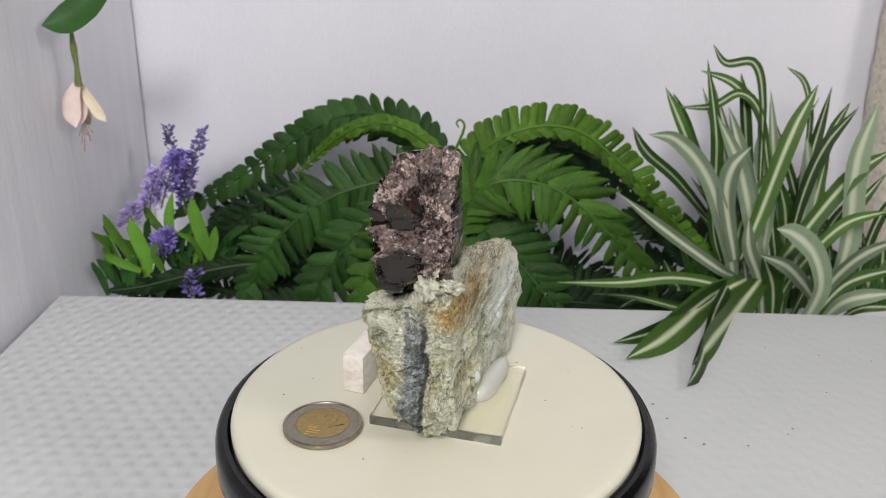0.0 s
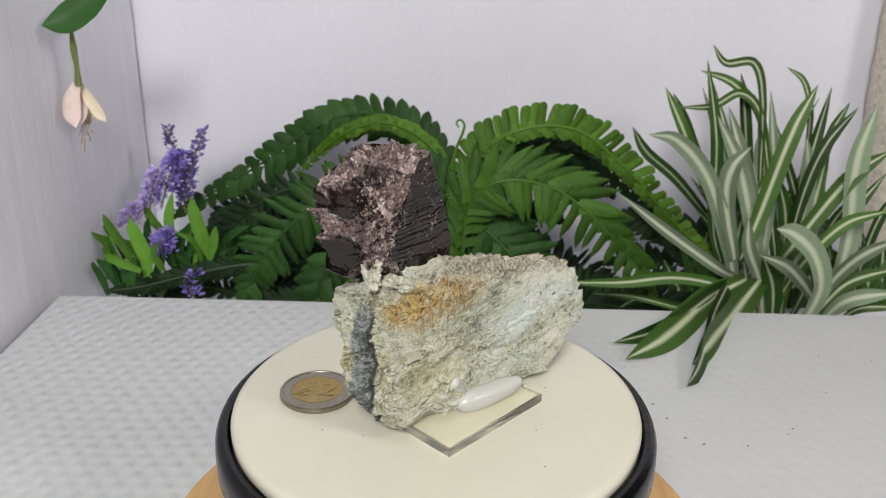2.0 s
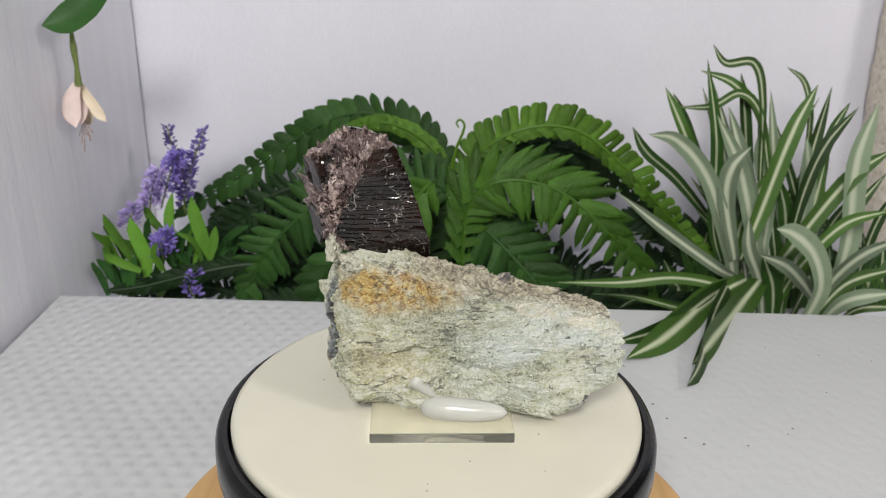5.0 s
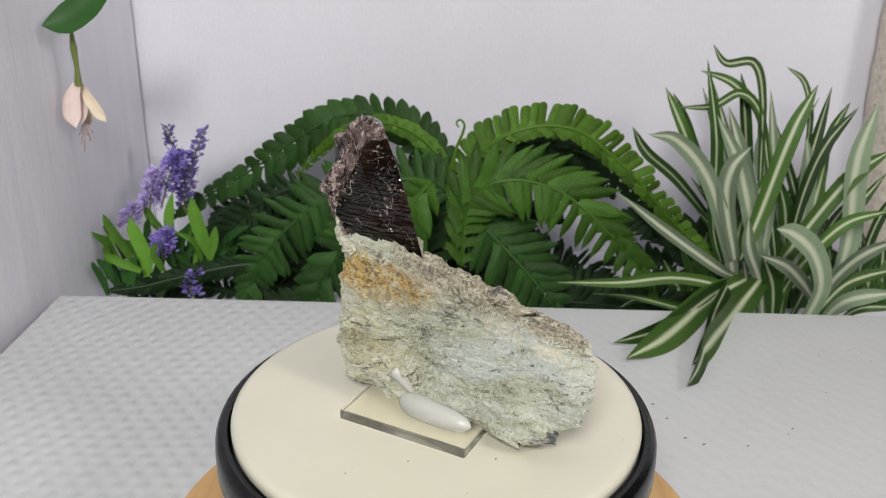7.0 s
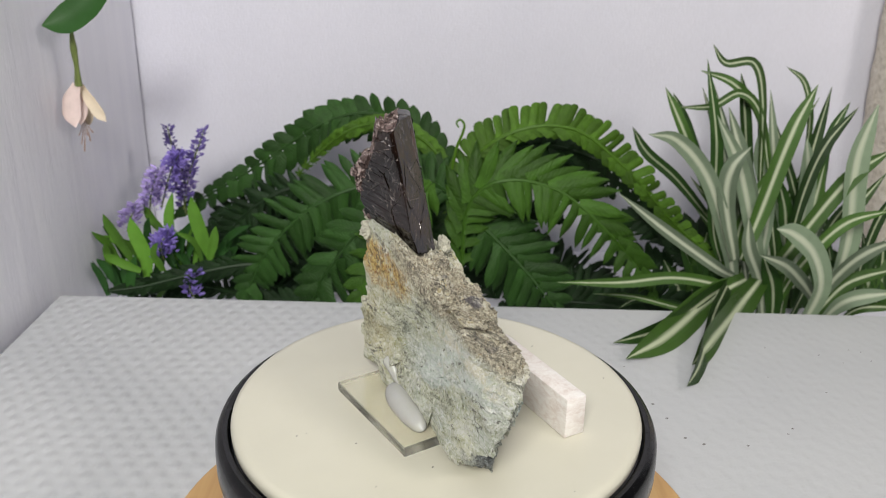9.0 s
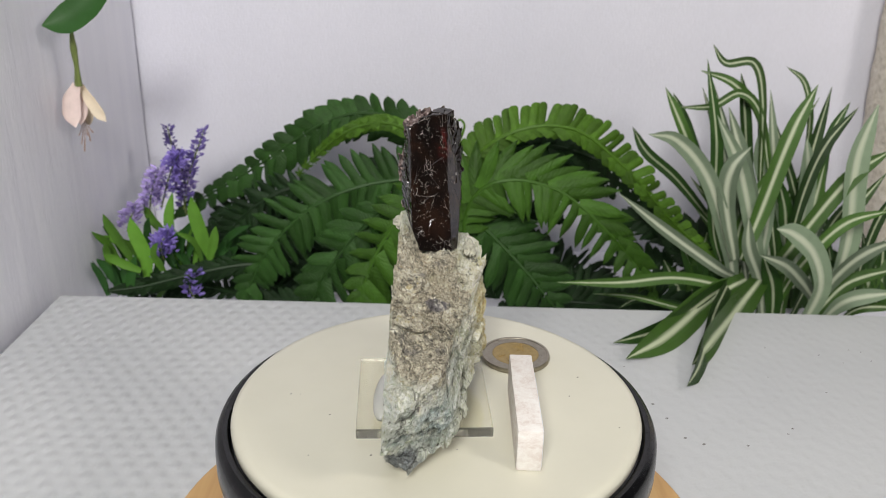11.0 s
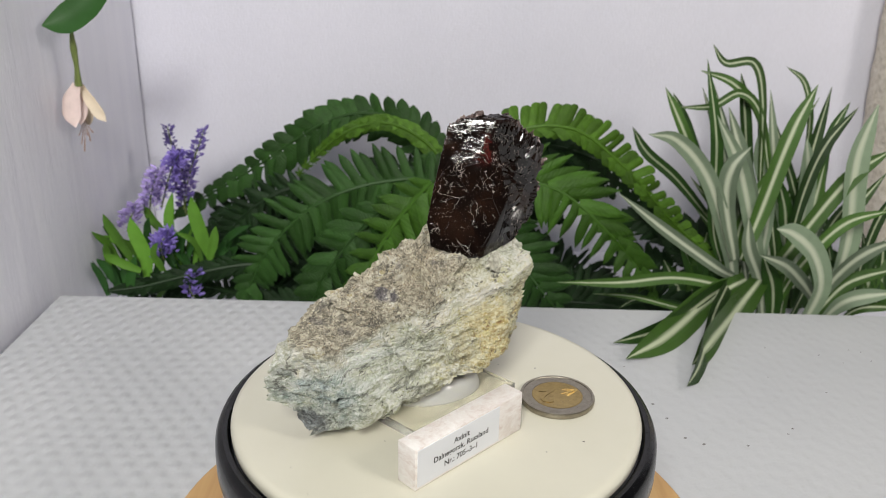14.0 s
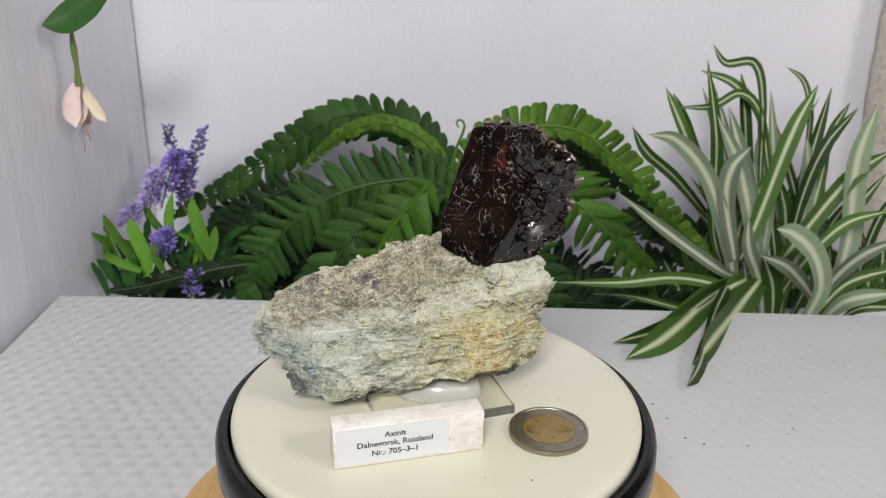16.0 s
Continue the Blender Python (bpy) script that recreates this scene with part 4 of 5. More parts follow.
def ferns():
    a = thing("artificial_fern", "dark green artificial fern with arching fronds against the backdrop", "plant", "ferns")
    b = thing("artificial_fern", "bright green artificial fern with arching fronds", "plant", "ferns")
    frond(a, [(0.01, 0.37, -0.082), (0.007, 0.373, -0.037), (-0.007, 0.376, -0.009), (-0.028, 0.379, 0.006), (-0.056, 0.382, 0.012), (-0.082, 0.385, 0.006), (-0.108, 0.388, -0.009), (-0.136, 0.391, -0.029), (-0.165, 0.394, -0.048), (-0.194, 0.397, -0.065), (-0.219, 0.4, -0.081)], 0.0171, "mid", 31, 0.95, 1.35, 14, 20, seed=1, tip="round")
    frond(a, [(0.011, 0.335, -0.06), (0.007, 0.338, -0.028), (-0.003, 0.341, -0.007), (-0.02, 0.344, 0.007), (-0.039, 0.348, 0.013), (-0.057, 0.351, 0.01), (-0.074, 0.354, 0.001), (-0.09, 0.357, -0.013), (-0.107, 0.36, -0.031)], 0.0127, "bright", 24, 0.9, 0.85, 46, 40, seed=2, tip="pinna")
    frond(a, [(0.008, 0.32, -0.031), (-0.012, 0.318, -0.019), (-0.035, 0.316, -0.02), (-0.054, 0.313, -0.023), (-0.074, 0.311, -0.03), (-0.094, 0.309, -0.042), (-0.113, 0.307, -0.06), (-0.126, 0.304, -0.078), (-0.135, 0.302, -0.098), (-0.139, 0.3, -0.112)], 0.0293, "mid", 28, 0.95, 1.0, 14, 14, seed=3, tip="round")
    frond(a, [(-0.017, 0.33, -0.117), (-0.011, 0.33, -0.08), (-0.006, 0.33, -0.049), (-0.005, 0.33, -0.026), (-0.009, 0.33, -0.008)], 0.0304, "mid", 12, 0.95, 0.95, 24, 24, seed=4, tip="pinna")
    frond(a, [(-0.006, 0.27, -0.005), (-0.018, 0.268, -0.019), (-0.031, 0.267, -0.036), (-0.042, 0.265, -0.056), (-0.05, 0.264, -0.077), (-0.053, 0.262, -0.095)], 0.0381, "bright_mid", 11, 0.55, 1.0, 12, 24, seed=5, tip="pinna")
    frond(a, [(-0.028, 0.285, -0.025), (-0.05, 0.283, -0.042), (-0.067, 0.28, -0.061), (-0.081, 0.278, -0.083), (-0.091, 0.275, -0.105)], 0.0293, "mid", 12, 0.8, 1.0, 20, 26, seed=6, tip="round")
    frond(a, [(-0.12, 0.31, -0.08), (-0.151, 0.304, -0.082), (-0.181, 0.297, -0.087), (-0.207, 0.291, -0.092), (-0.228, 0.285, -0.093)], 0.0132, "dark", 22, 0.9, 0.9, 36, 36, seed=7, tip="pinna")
    # dark fillers: deep colour stands for the shade behind the front fronds
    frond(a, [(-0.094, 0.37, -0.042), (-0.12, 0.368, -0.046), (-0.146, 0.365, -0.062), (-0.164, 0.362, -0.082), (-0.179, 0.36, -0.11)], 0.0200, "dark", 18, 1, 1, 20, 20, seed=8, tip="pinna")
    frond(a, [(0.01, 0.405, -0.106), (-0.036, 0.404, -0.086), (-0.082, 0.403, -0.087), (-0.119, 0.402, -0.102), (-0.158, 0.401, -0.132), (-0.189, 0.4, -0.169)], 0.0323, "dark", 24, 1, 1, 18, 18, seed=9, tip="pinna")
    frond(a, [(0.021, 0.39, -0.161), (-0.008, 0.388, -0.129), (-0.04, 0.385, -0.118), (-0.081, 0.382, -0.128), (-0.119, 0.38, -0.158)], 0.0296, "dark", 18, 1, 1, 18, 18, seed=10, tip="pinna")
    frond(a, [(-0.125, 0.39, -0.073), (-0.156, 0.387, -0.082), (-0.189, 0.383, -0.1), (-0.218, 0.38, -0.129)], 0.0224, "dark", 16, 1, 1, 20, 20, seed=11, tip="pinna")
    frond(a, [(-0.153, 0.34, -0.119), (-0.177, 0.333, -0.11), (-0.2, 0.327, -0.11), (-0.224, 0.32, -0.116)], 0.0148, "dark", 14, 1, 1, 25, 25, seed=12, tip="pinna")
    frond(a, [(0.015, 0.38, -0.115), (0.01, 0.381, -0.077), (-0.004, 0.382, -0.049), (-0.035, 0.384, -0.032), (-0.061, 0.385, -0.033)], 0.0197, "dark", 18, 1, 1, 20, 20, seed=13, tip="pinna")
    frond(b, [(0.009, 0.33, -0.08), (0.012, 0.329, -0.044), (0.018, 0.328, -0.015), (0.03, 0.328, 0.001), (0.047, 0.327, 0.012), (0.066, 0.326, 0.018), (0.085, 0.325, 0.018), (0.101, 0.325, 0.012), (0.118, 0.324, -0.001), (0.135, 0.323, -0.016), (0.152, 0.322, -0.034), (0.17, 0.322, -0.053), (0.19, 0.321, -0.069), (0.213, 0.32, -0.086)], 0.0171, "bright", 44, 1.0, 0.62, 6, 28, seed=14, tip="blunt")
    frond(b, [(0.016, 0.3, -0.076), (0.017, 0.299, -0.046), (0.021, 0.297, -0.028), (0.031, 0.295, -0.016), (0.047, 0.294, -0.011), (0.066, 0.293, -0.013), (0.084, 0.291, -0.02), (0.103, 0.289, -0.035), (0.121, 0.288, -0.053), (0.137, 0.287, -0.072), (0.15, 0.285, -0.093)], 0.0323, "bright_mid", 27, 1.12, 0.86, 44, 4, seed=15, tip="pinna")
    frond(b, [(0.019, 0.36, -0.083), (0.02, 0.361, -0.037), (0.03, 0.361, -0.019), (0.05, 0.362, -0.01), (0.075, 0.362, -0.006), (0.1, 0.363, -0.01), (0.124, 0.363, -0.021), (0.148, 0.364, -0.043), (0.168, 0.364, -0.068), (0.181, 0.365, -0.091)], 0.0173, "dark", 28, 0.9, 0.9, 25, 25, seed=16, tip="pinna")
    frond(b, [(0.02, 0.31, -0.042), (0.035, 0.305, -0.054), (0.052, 0.3, -0.07), (0.068, 0.295, -0.087), (0.086, 0.29, -0.109)], 0.0351, "mid", 12, 1.0, 0.9, 26, 20, seed=17, tip="round")
    # from here mostly low and back fillers, their shade put into the colour
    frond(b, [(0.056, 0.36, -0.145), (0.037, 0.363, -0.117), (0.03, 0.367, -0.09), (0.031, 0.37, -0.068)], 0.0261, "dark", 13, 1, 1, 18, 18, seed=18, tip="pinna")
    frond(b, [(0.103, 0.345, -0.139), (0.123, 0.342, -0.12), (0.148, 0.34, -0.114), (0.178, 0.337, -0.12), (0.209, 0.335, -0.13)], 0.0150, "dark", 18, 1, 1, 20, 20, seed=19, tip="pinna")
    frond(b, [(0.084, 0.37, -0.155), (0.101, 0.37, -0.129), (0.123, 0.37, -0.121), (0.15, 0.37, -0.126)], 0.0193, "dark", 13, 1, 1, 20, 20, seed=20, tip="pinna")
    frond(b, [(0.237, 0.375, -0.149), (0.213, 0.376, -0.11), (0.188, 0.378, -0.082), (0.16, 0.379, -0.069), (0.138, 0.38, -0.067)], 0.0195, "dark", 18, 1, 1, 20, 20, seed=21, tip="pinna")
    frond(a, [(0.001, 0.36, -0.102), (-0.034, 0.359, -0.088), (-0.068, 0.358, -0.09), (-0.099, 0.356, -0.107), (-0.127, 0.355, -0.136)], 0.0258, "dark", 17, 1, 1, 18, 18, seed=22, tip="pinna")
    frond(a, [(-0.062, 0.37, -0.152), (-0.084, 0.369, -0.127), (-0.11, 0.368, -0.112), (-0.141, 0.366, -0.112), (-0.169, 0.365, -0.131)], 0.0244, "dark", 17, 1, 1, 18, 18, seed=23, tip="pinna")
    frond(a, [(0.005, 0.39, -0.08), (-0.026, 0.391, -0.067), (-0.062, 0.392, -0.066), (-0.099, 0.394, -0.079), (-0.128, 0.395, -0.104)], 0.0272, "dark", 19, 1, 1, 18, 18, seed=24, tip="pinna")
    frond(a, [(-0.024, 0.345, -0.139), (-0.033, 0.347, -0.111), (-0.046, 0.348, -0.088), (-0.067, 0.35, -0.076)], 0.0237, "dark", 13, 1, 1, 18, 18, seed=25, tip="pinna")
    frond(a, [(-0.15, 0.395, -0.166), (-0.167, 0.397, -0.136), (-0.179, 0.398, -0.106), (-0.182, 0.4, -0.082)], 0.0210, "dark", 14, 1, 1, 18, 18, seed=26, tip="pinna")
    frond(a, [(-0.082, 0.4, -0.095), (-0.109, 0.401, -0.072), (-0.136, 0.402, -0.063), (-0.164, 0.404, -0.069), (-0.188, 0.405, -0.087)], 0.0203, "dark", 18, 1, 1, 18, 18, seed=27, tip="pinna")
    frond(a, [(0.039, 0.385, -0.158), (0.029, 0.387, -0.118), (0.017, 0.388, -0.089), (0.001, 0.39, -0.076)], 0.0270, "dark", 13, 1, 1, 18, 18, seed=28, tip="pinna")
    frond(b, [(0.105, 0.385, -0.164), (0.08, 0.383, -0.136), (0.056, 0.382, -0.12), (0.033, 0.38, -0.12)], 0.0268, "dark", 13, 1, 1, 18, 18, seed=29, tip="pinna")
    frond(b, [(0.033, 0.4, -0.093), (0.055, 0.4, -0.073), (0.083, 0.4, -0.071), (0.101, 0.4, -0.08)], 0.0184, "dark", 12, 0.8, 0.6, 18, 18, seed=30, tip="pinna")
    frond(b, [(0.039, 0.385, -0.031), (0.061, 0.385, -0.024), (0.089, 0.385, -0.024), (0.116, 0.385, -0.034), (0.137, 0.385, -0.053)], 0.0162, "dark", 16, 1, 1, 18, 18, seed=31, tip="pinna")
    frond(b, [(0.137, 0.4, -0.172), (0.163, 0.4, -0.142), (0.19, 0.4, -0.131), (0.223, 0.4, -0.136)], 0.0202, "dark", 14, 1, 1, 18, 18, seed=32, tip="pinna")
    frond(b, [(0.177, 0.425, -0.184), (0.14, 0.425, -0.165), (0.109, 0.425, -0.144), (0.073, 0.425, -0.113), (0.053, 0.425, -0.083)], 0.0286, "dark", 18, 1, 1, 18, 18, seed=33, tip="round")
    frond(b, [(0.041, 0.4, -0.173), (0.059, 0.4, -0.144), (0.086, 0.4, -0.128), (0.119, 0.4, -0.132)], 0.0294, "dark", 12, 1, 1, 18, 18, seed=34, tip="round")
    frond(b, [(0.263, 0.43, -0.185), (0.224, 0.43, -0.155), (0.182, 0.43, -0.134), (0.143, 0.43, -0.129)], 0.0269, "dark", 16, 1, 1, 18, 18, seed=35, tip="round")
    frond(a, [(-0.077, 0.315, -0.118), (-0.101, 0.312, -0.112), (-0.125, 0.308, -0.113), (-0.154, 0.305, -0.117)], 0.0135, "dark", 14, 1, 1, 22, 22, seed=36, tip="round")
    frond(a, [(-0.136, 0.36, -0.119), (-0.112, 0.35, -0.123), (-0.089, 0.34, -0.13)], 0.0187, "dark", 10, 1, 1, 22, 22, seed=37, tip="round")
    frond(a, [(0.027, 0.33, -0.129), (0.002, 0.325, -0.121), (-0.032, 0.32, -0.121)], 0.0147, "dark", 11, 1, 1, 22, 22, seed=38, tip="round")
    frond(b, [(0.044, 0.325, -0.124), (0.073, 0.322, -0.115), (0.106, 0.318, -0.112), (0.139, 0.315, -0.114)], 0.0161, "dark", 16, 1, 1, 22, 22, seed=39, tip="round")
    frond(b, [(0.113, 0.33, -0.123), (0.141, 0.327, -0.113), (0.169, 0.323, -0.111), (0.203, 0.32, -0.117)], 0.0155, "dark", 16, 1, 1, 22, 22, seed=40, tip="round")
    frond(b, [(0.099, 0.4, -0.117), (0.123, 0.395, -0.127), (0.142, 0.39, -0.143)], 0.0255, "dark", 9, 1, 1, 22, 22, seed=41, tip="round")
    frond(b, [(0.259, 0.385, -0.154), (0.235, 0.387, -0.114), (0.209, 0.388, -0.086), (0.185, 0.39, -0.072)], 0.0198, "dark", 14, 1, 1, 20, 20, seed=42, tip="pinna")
    part("tendril", tube([(0.0080, 0.3300, -0.0151), (0.0109, 0.3300, 0.0006), (0.0146, 0.3300, 0.0103), (0.0160, 0.3300, 0.0168), (0.0132, 0.3300, 0.0207), (0.0105, 0.3300, 0.0183), (0.0121, 0.3300, 0.0151)], [0.0012, 0.0009, 0.0006], 26, 6), FERN_BRIGHT, b)


def spider_plant():
    s = thing("spider_plant", "artificial spider plant with green and white striped ribbon leaves", "plant")
    D, Mi, Pa = BLADE_DARK, BLADE_MID, BLADE_PALE
    blade(s, [(0.2068, 0.3200, -0.0857), (0.1947, 0.3200, -0.0508), (0.1888, 0.3200, 0.0111), (0.1753, 0.3200, 0.0666)], 0.0080, D, 0.3, 0)
    blade(s, [(0.2085, 0.3300, -0.0765), (0.1934, 0.3333, -0.0341), (0.1676, 0.3367, 0.0185), (0.1549, 0.3400, 0.0434)], 0.0082, Mi, 0.3, 1)
    blade(s, [(0.2101, 0.3000, -0.0945), (0.1988, 0.2925, -0.0591), (0.1761, 0.2850, -0.0064), (0.1505, 0.2775, 0.0219), (0.1296, 0.2700, 0.0279)], 0.0104, Pa, 0.3, 2)
    blade(s, [(0.2007, 0.2800, -0.0726), (0.1849, 0.2700, -0.0623), (0.1454, 0.2600, -0.0330), (0.1101, 0.2500, -0.0044)], 0.0073, Pa, 0.3, 3)
    blade(s, [(0.2304, 0.2800, -0.1020), (0.1945, 0.2700, -0.0774), (0.1565, 0.2600, -0.0653), (0.1175, 0.2500, -0.0647), (0.0743, 0.2400, -0.0609)], 0.0072, Mi, 0.3, 4)
    blade(s, [(0.1976, 0.2700, -0.0723), (0.1756, 0.2467, -0.0709), (0.1358, 0.2011, -0.0710), (0.1000, 0.1795, -0.0710)], 0.0130, D, 0.3, 5)
    blade(s, [(0.2049, 0.2700, -0.0701), (0.1731, 0.2433, -0.0726), (0.1329, 0.1888, -0.0710), (0.1039, 0.1613, -0.0710)], 0.0159, Mi, 0.3, 6)
    blade(s, [(0.2158, 0.2700, -0.0679), (0.1923, 0.2400, -0.0747), (0.1591, 0.1862, -0.0710), (0.1390, 0.1561, -0.0710)], 0.0172, Mi, 0.3, 7)
    blade(s, [(0.1920, 0.2650, -0.0702), (0.1675, 0.2157, -0.0710), (0.1445, 0.1594, -0.0710), (0.1302, 0.1329, -0.0710)], 0.0125, D, 0.3, 8)
    blade(s, [(0.2390, 0.2500, -0.0931), (0.2436, 0.2450, -0.0642), (0.2328, 0.2400, -0.0389), (0.2161, 0.2350, -0.0241), (0.2031, 0.2300, -0.0187)], 0.0139, Pa, 0.3, 9)
    blade(s, [(0.2479, 0.2600, -0.0792), (0.2352, 0.2533, -0.0642), (0.2194, 0.2467, -0.0496), (0.1996, 0.2400, -0.0402)], 0.0086, Pa, 0.3, 10)
    blade(s, [(0.2103, 0.3000, -0.0683), (0.2215, 0.3067, -0.0370), (0.2364, 0.3133, 0.0176), (0.2515, 0.3200, 0.0510)], 0.0113, Mi, 0.3, 11)
    blade(s, [(0.2314, 0.3200, -0.0853), (0.2227, 0.3267, -0.0399), (0.2123, 0.3333, -0.0044), (0.2007, 0.3400, 0.0303)], 0.0117, Pa, 0.3, 12)
    blade(s, [(0.2308, 0.3100, -0.0898), (0.2221, 0.3100, -0.0594), (0.2043, 0.3100, -0.0057), (0.1839, 0.3100, 0.0311)], 0.0105, Pa, 0.3, 13)
    blade(s, [(0.2027, 0.2900, -0.0643), (0.1900, 0.2867, -0.0224), (0.1893, 0.2833, 0.0021), (0.1986, 0.2800, 0.0183)], 0.0109, Pa, 0.3, 14)
    blade(s, [(0.2155, 0.2900, -0.0984), (0.2414, 0.2933, -0.0566), (0.2725, 0.2967, -0.0084), (0.3000, 0.3000, 0.0126)], 0.0111, Mi, 0.3, 15)
    blade(s, [(0.2709, 0.2900, -0.0975), (0.2794, 0.2933, -0.0518), (0.2759, 0.2967, 0.0034), (0.2844, 0.3000, 0.0427)], 0.0153, Pa, 0.3, 16)
    blade(s, [(0.2505, 0.3200, -0.0761), (0.2560, 0.3233, -0.0297), (0.2668, 0.3267, 0.0066), (0.2865, 0.3300, 0.0340)], 0.0080, D, 0.3, 17)
    blade(s, [(0.2306, 0.3400, -0.0229), (0.2246, 0.3425, 0.0341), (0.2156, 0.3450, 0.0602), (0.1969, 0.3475, 0.0595), (0.1869, 0.3500, 0.0721)], 0.0055, Mi, 0.3, 18)
    blade(s, [(0.2673, 0.3600, -0.0509), (0.2710, 0.3667, 0.0086), (0.2651, 0.3733, 0.0405), (0.2520, 0.3800, 0.0522)], 0.0048, Mi, 0.3, 19)
    blade(s, [(0.2434, 0.3500, -0.0302), (0.2286, 0.3533, 0.0195), (0.2080, 0.3567, 0.0429), (0.1836, 0.3600, 0.0519)], 0.0070, Mi, 0.3, 20)
    blade(s, [(0.2354, 0.3400, -0.0143), (0.2239, 0.3425, 0.0261), (0.2088, 0.3450, 0.0393), (0.1911, 0.3475, 0.0292), (0.1659, 0.3500, 0.0274)], 0.0055, Mi, 0.3, 21)
    blade(s, [(0.2626, 0.3300, -0.0891), (0.2627, 0.3333, -0.0459), (0.2630, 0.3367, -0.0170), (0.2590, 0.3400, 0.0090)], 0.0109, Pa, 0.3, 22)
    blade(s, [(0.2313, 0.2800, -0.0955), (0.2407, 0.2767, -0.0663), (0.2633, 0.2733, -0.0321), (0.2924, 0.2700, -0.0195)], 0.0082, Mi, 0.3, 23)
    blade(s, [(0.2554, 0.2800, -0.0994), (0.2664, 0.2733, -0.0685), (0.2785, 0.2667, -0.0491), (0.2948, 0.2600, -0.0363)], 0.0090, Pa, 0.3, 24)
    blade(s, [(0.2645, 0.2900, -0.1064), (0.2809, 0.2850, -0.0785), (0.3105, 0.2800, -0.0644)], 0.0084, Mi, 0.3, 25)
    blade(s, [(0.2546, 0.2600, -0.0958), (0.2652, 0.2500, -0.0750), (0.2911, 0.2400, -0.0642)], 0.0094, Pa, 0.3, 26)
    blade(s, [(0.2659, 0.2600, -0.0956), (0.2754, 0.2500, -0.0801), (0.2970, 0.2400, -0.0749)], 0.0059, Mi, 0.3, 27)
    blade(s, [(0.2210, 0.2700, -0.1015), (0.2132, 0.2667, -0.0706), (0.2009, 0.2633, -0.0451), (0.1964, 0.2600, -0.0225)], 0.0089, Pa, 0.3, 28)
    blade(s, [(0.2272, 0.2700, -0.1035), (0.2218, 0.2650, -0.0738), (0.2093, 0.2600, -0.0476)], 0.0105, D, 0.3, 29)
    blade(s, [(0.2534, 0.3000, -0.0893), (0.2623, 0.3033, -0.0646), (0.2825, 0.3067, -0.0380), (0.3049, 0.3100, -0.0060)], 0.0086, Mi, 0.3, 30)
    blade(s, [(0.2978, 0.3500, -0.0879), (0.2794, 0.3533, -0.0263), (0.2830, 0.3567, 0.0071), (0.2942, 0.3600, 0.0314)], 0.0075, D, 0.3, 31)
    blade(s, [(0.2171, 0.3600, -0.0747), (0.1782, 0.3633, -0.0312), (0.1534, 0.3667, -0.0106), (0.1417, 0.3700, 0.0077)], 0.0076, D, 0.3, 32)
    blade(s, [(0.2049, 0.3600, -0.0475), (0.1829, 0.3650, 0.0032), (0.1689, 0.3700, 0.0334)], 0.0076, D, 0.3, 33)
    blade(s, [(0.2328, 0.3500, -0.0705), (0.2249, 0.3533, -0.0185), (0.2182, 0.3567, 0.0227), (0.2128, 0.3600, 0.0504)], 0.0084, D, 0.3, 34)
    blade(s, [(0.1969, 0.2900, -0.1076), (0.1672, 0.2867, -0.0998), (0.1340, 0.2833, -0.0901), (0.1059, 0.2800, -0.0869)], 0.0038, Mi, 0.3, 35)
    blade(s, [(0.1996, 0.3100, -0.1152), (0.1690, 0.3067, -0.1073), (0.1432, 0.3033, -0.1016), (0.1289, 0.3000, -0.1070)], 0.0052, D, 0.3, 36)
    blade(s, [(0.2452, 0.3400, -0.1317), (0.2571, 0.3433, -0.0904), (0.2560, 0.3467, -0.0508), (0.2442, 0.3500, -0.0172)], 0.0102, D, 0.3, 37)
    blade(s, [(0.2712, 0.3400, -0.1312), (0.2834, 0.3433, -0.0946), (0.2911, 0.3467, -0.0592), (0.3119, 0.3500, -0.0290)], 0.0092, D, 0.3, 38)
    blade(s, [(0.2582, 0.3300, -0.1265), (0.2597, 0.3333, -0.0770), (0.2708, 0.3367, -0.0383), (0.2751, 0.3400, -0.0094)], 0.0100, Mi, 0.3, 39)
    blade(s, [(0.2408, 0.3400, -0.0892), (0.2414, 0.3433, -0.0455), (0.2305, 0.3467, -0.0079), (0.2313, 0.3500, 0.0204)], 0.0083, Pa, 0.3, 40)
    blade(s, [(0.3094, 0.3300, -0.1256), (0.3121, 0.3300, -0.0747), (0.3181, 0.3300, -0.0438), (0.3298, 0.3300, -0.0222)], 0.0072, D, 0.3, 41)
    blade(s, [(0.2180, 0.3300, -0.0854), (0.2189, 0.3333, -0.0554), (0.2320, 0.3367, -0.0260), (0.2475, 0.3400, -0.0015)], 0.0082, Mi, 0.3, 42)
    blade(s, [(0.2786, 0.3500, -0.1560), (0.2639, 0.3550, -0.1141), (0.2539, 0.3600, -0.0966)], 0.0120, Mi, 0.3, 43)
    blade(s, [(0.2333, 0.3500, -0.1568), (0.2328, 0.3550, -0.1123), (0.2261, 0.3600, -0.0832)], 0.0094, D, 0.3, 44)
    blade(s, [(0.3644, 0.3500, -0.1545), (0.3468, 0.3550, -0.1172), (0.3178, 0.3600, -0.0769)], 0.0125, D, 0.3, 45)
    blade(s, [(0.3000, 0.3500, -0.1556), (0.3083, 0.3550, -0.1178), (0.3211, 0.3600, -0.0806)], 0.0110, Mi, 0.3, 46)
    blade(s, [(0.3528, 0.3500, -0.1547), (0.3376, 0.3550, -0.1175), (0.3129, 0.3600, -0.0761)], 0.0116, D, 0.3, 47)
    blade(s, [(0.2059, 0.3500, -0.1573), (0.2174, 0.3550, -0.1185), (0.2355, 0.3600, -0.0895)], 0.0093, D, 0.3, 48)
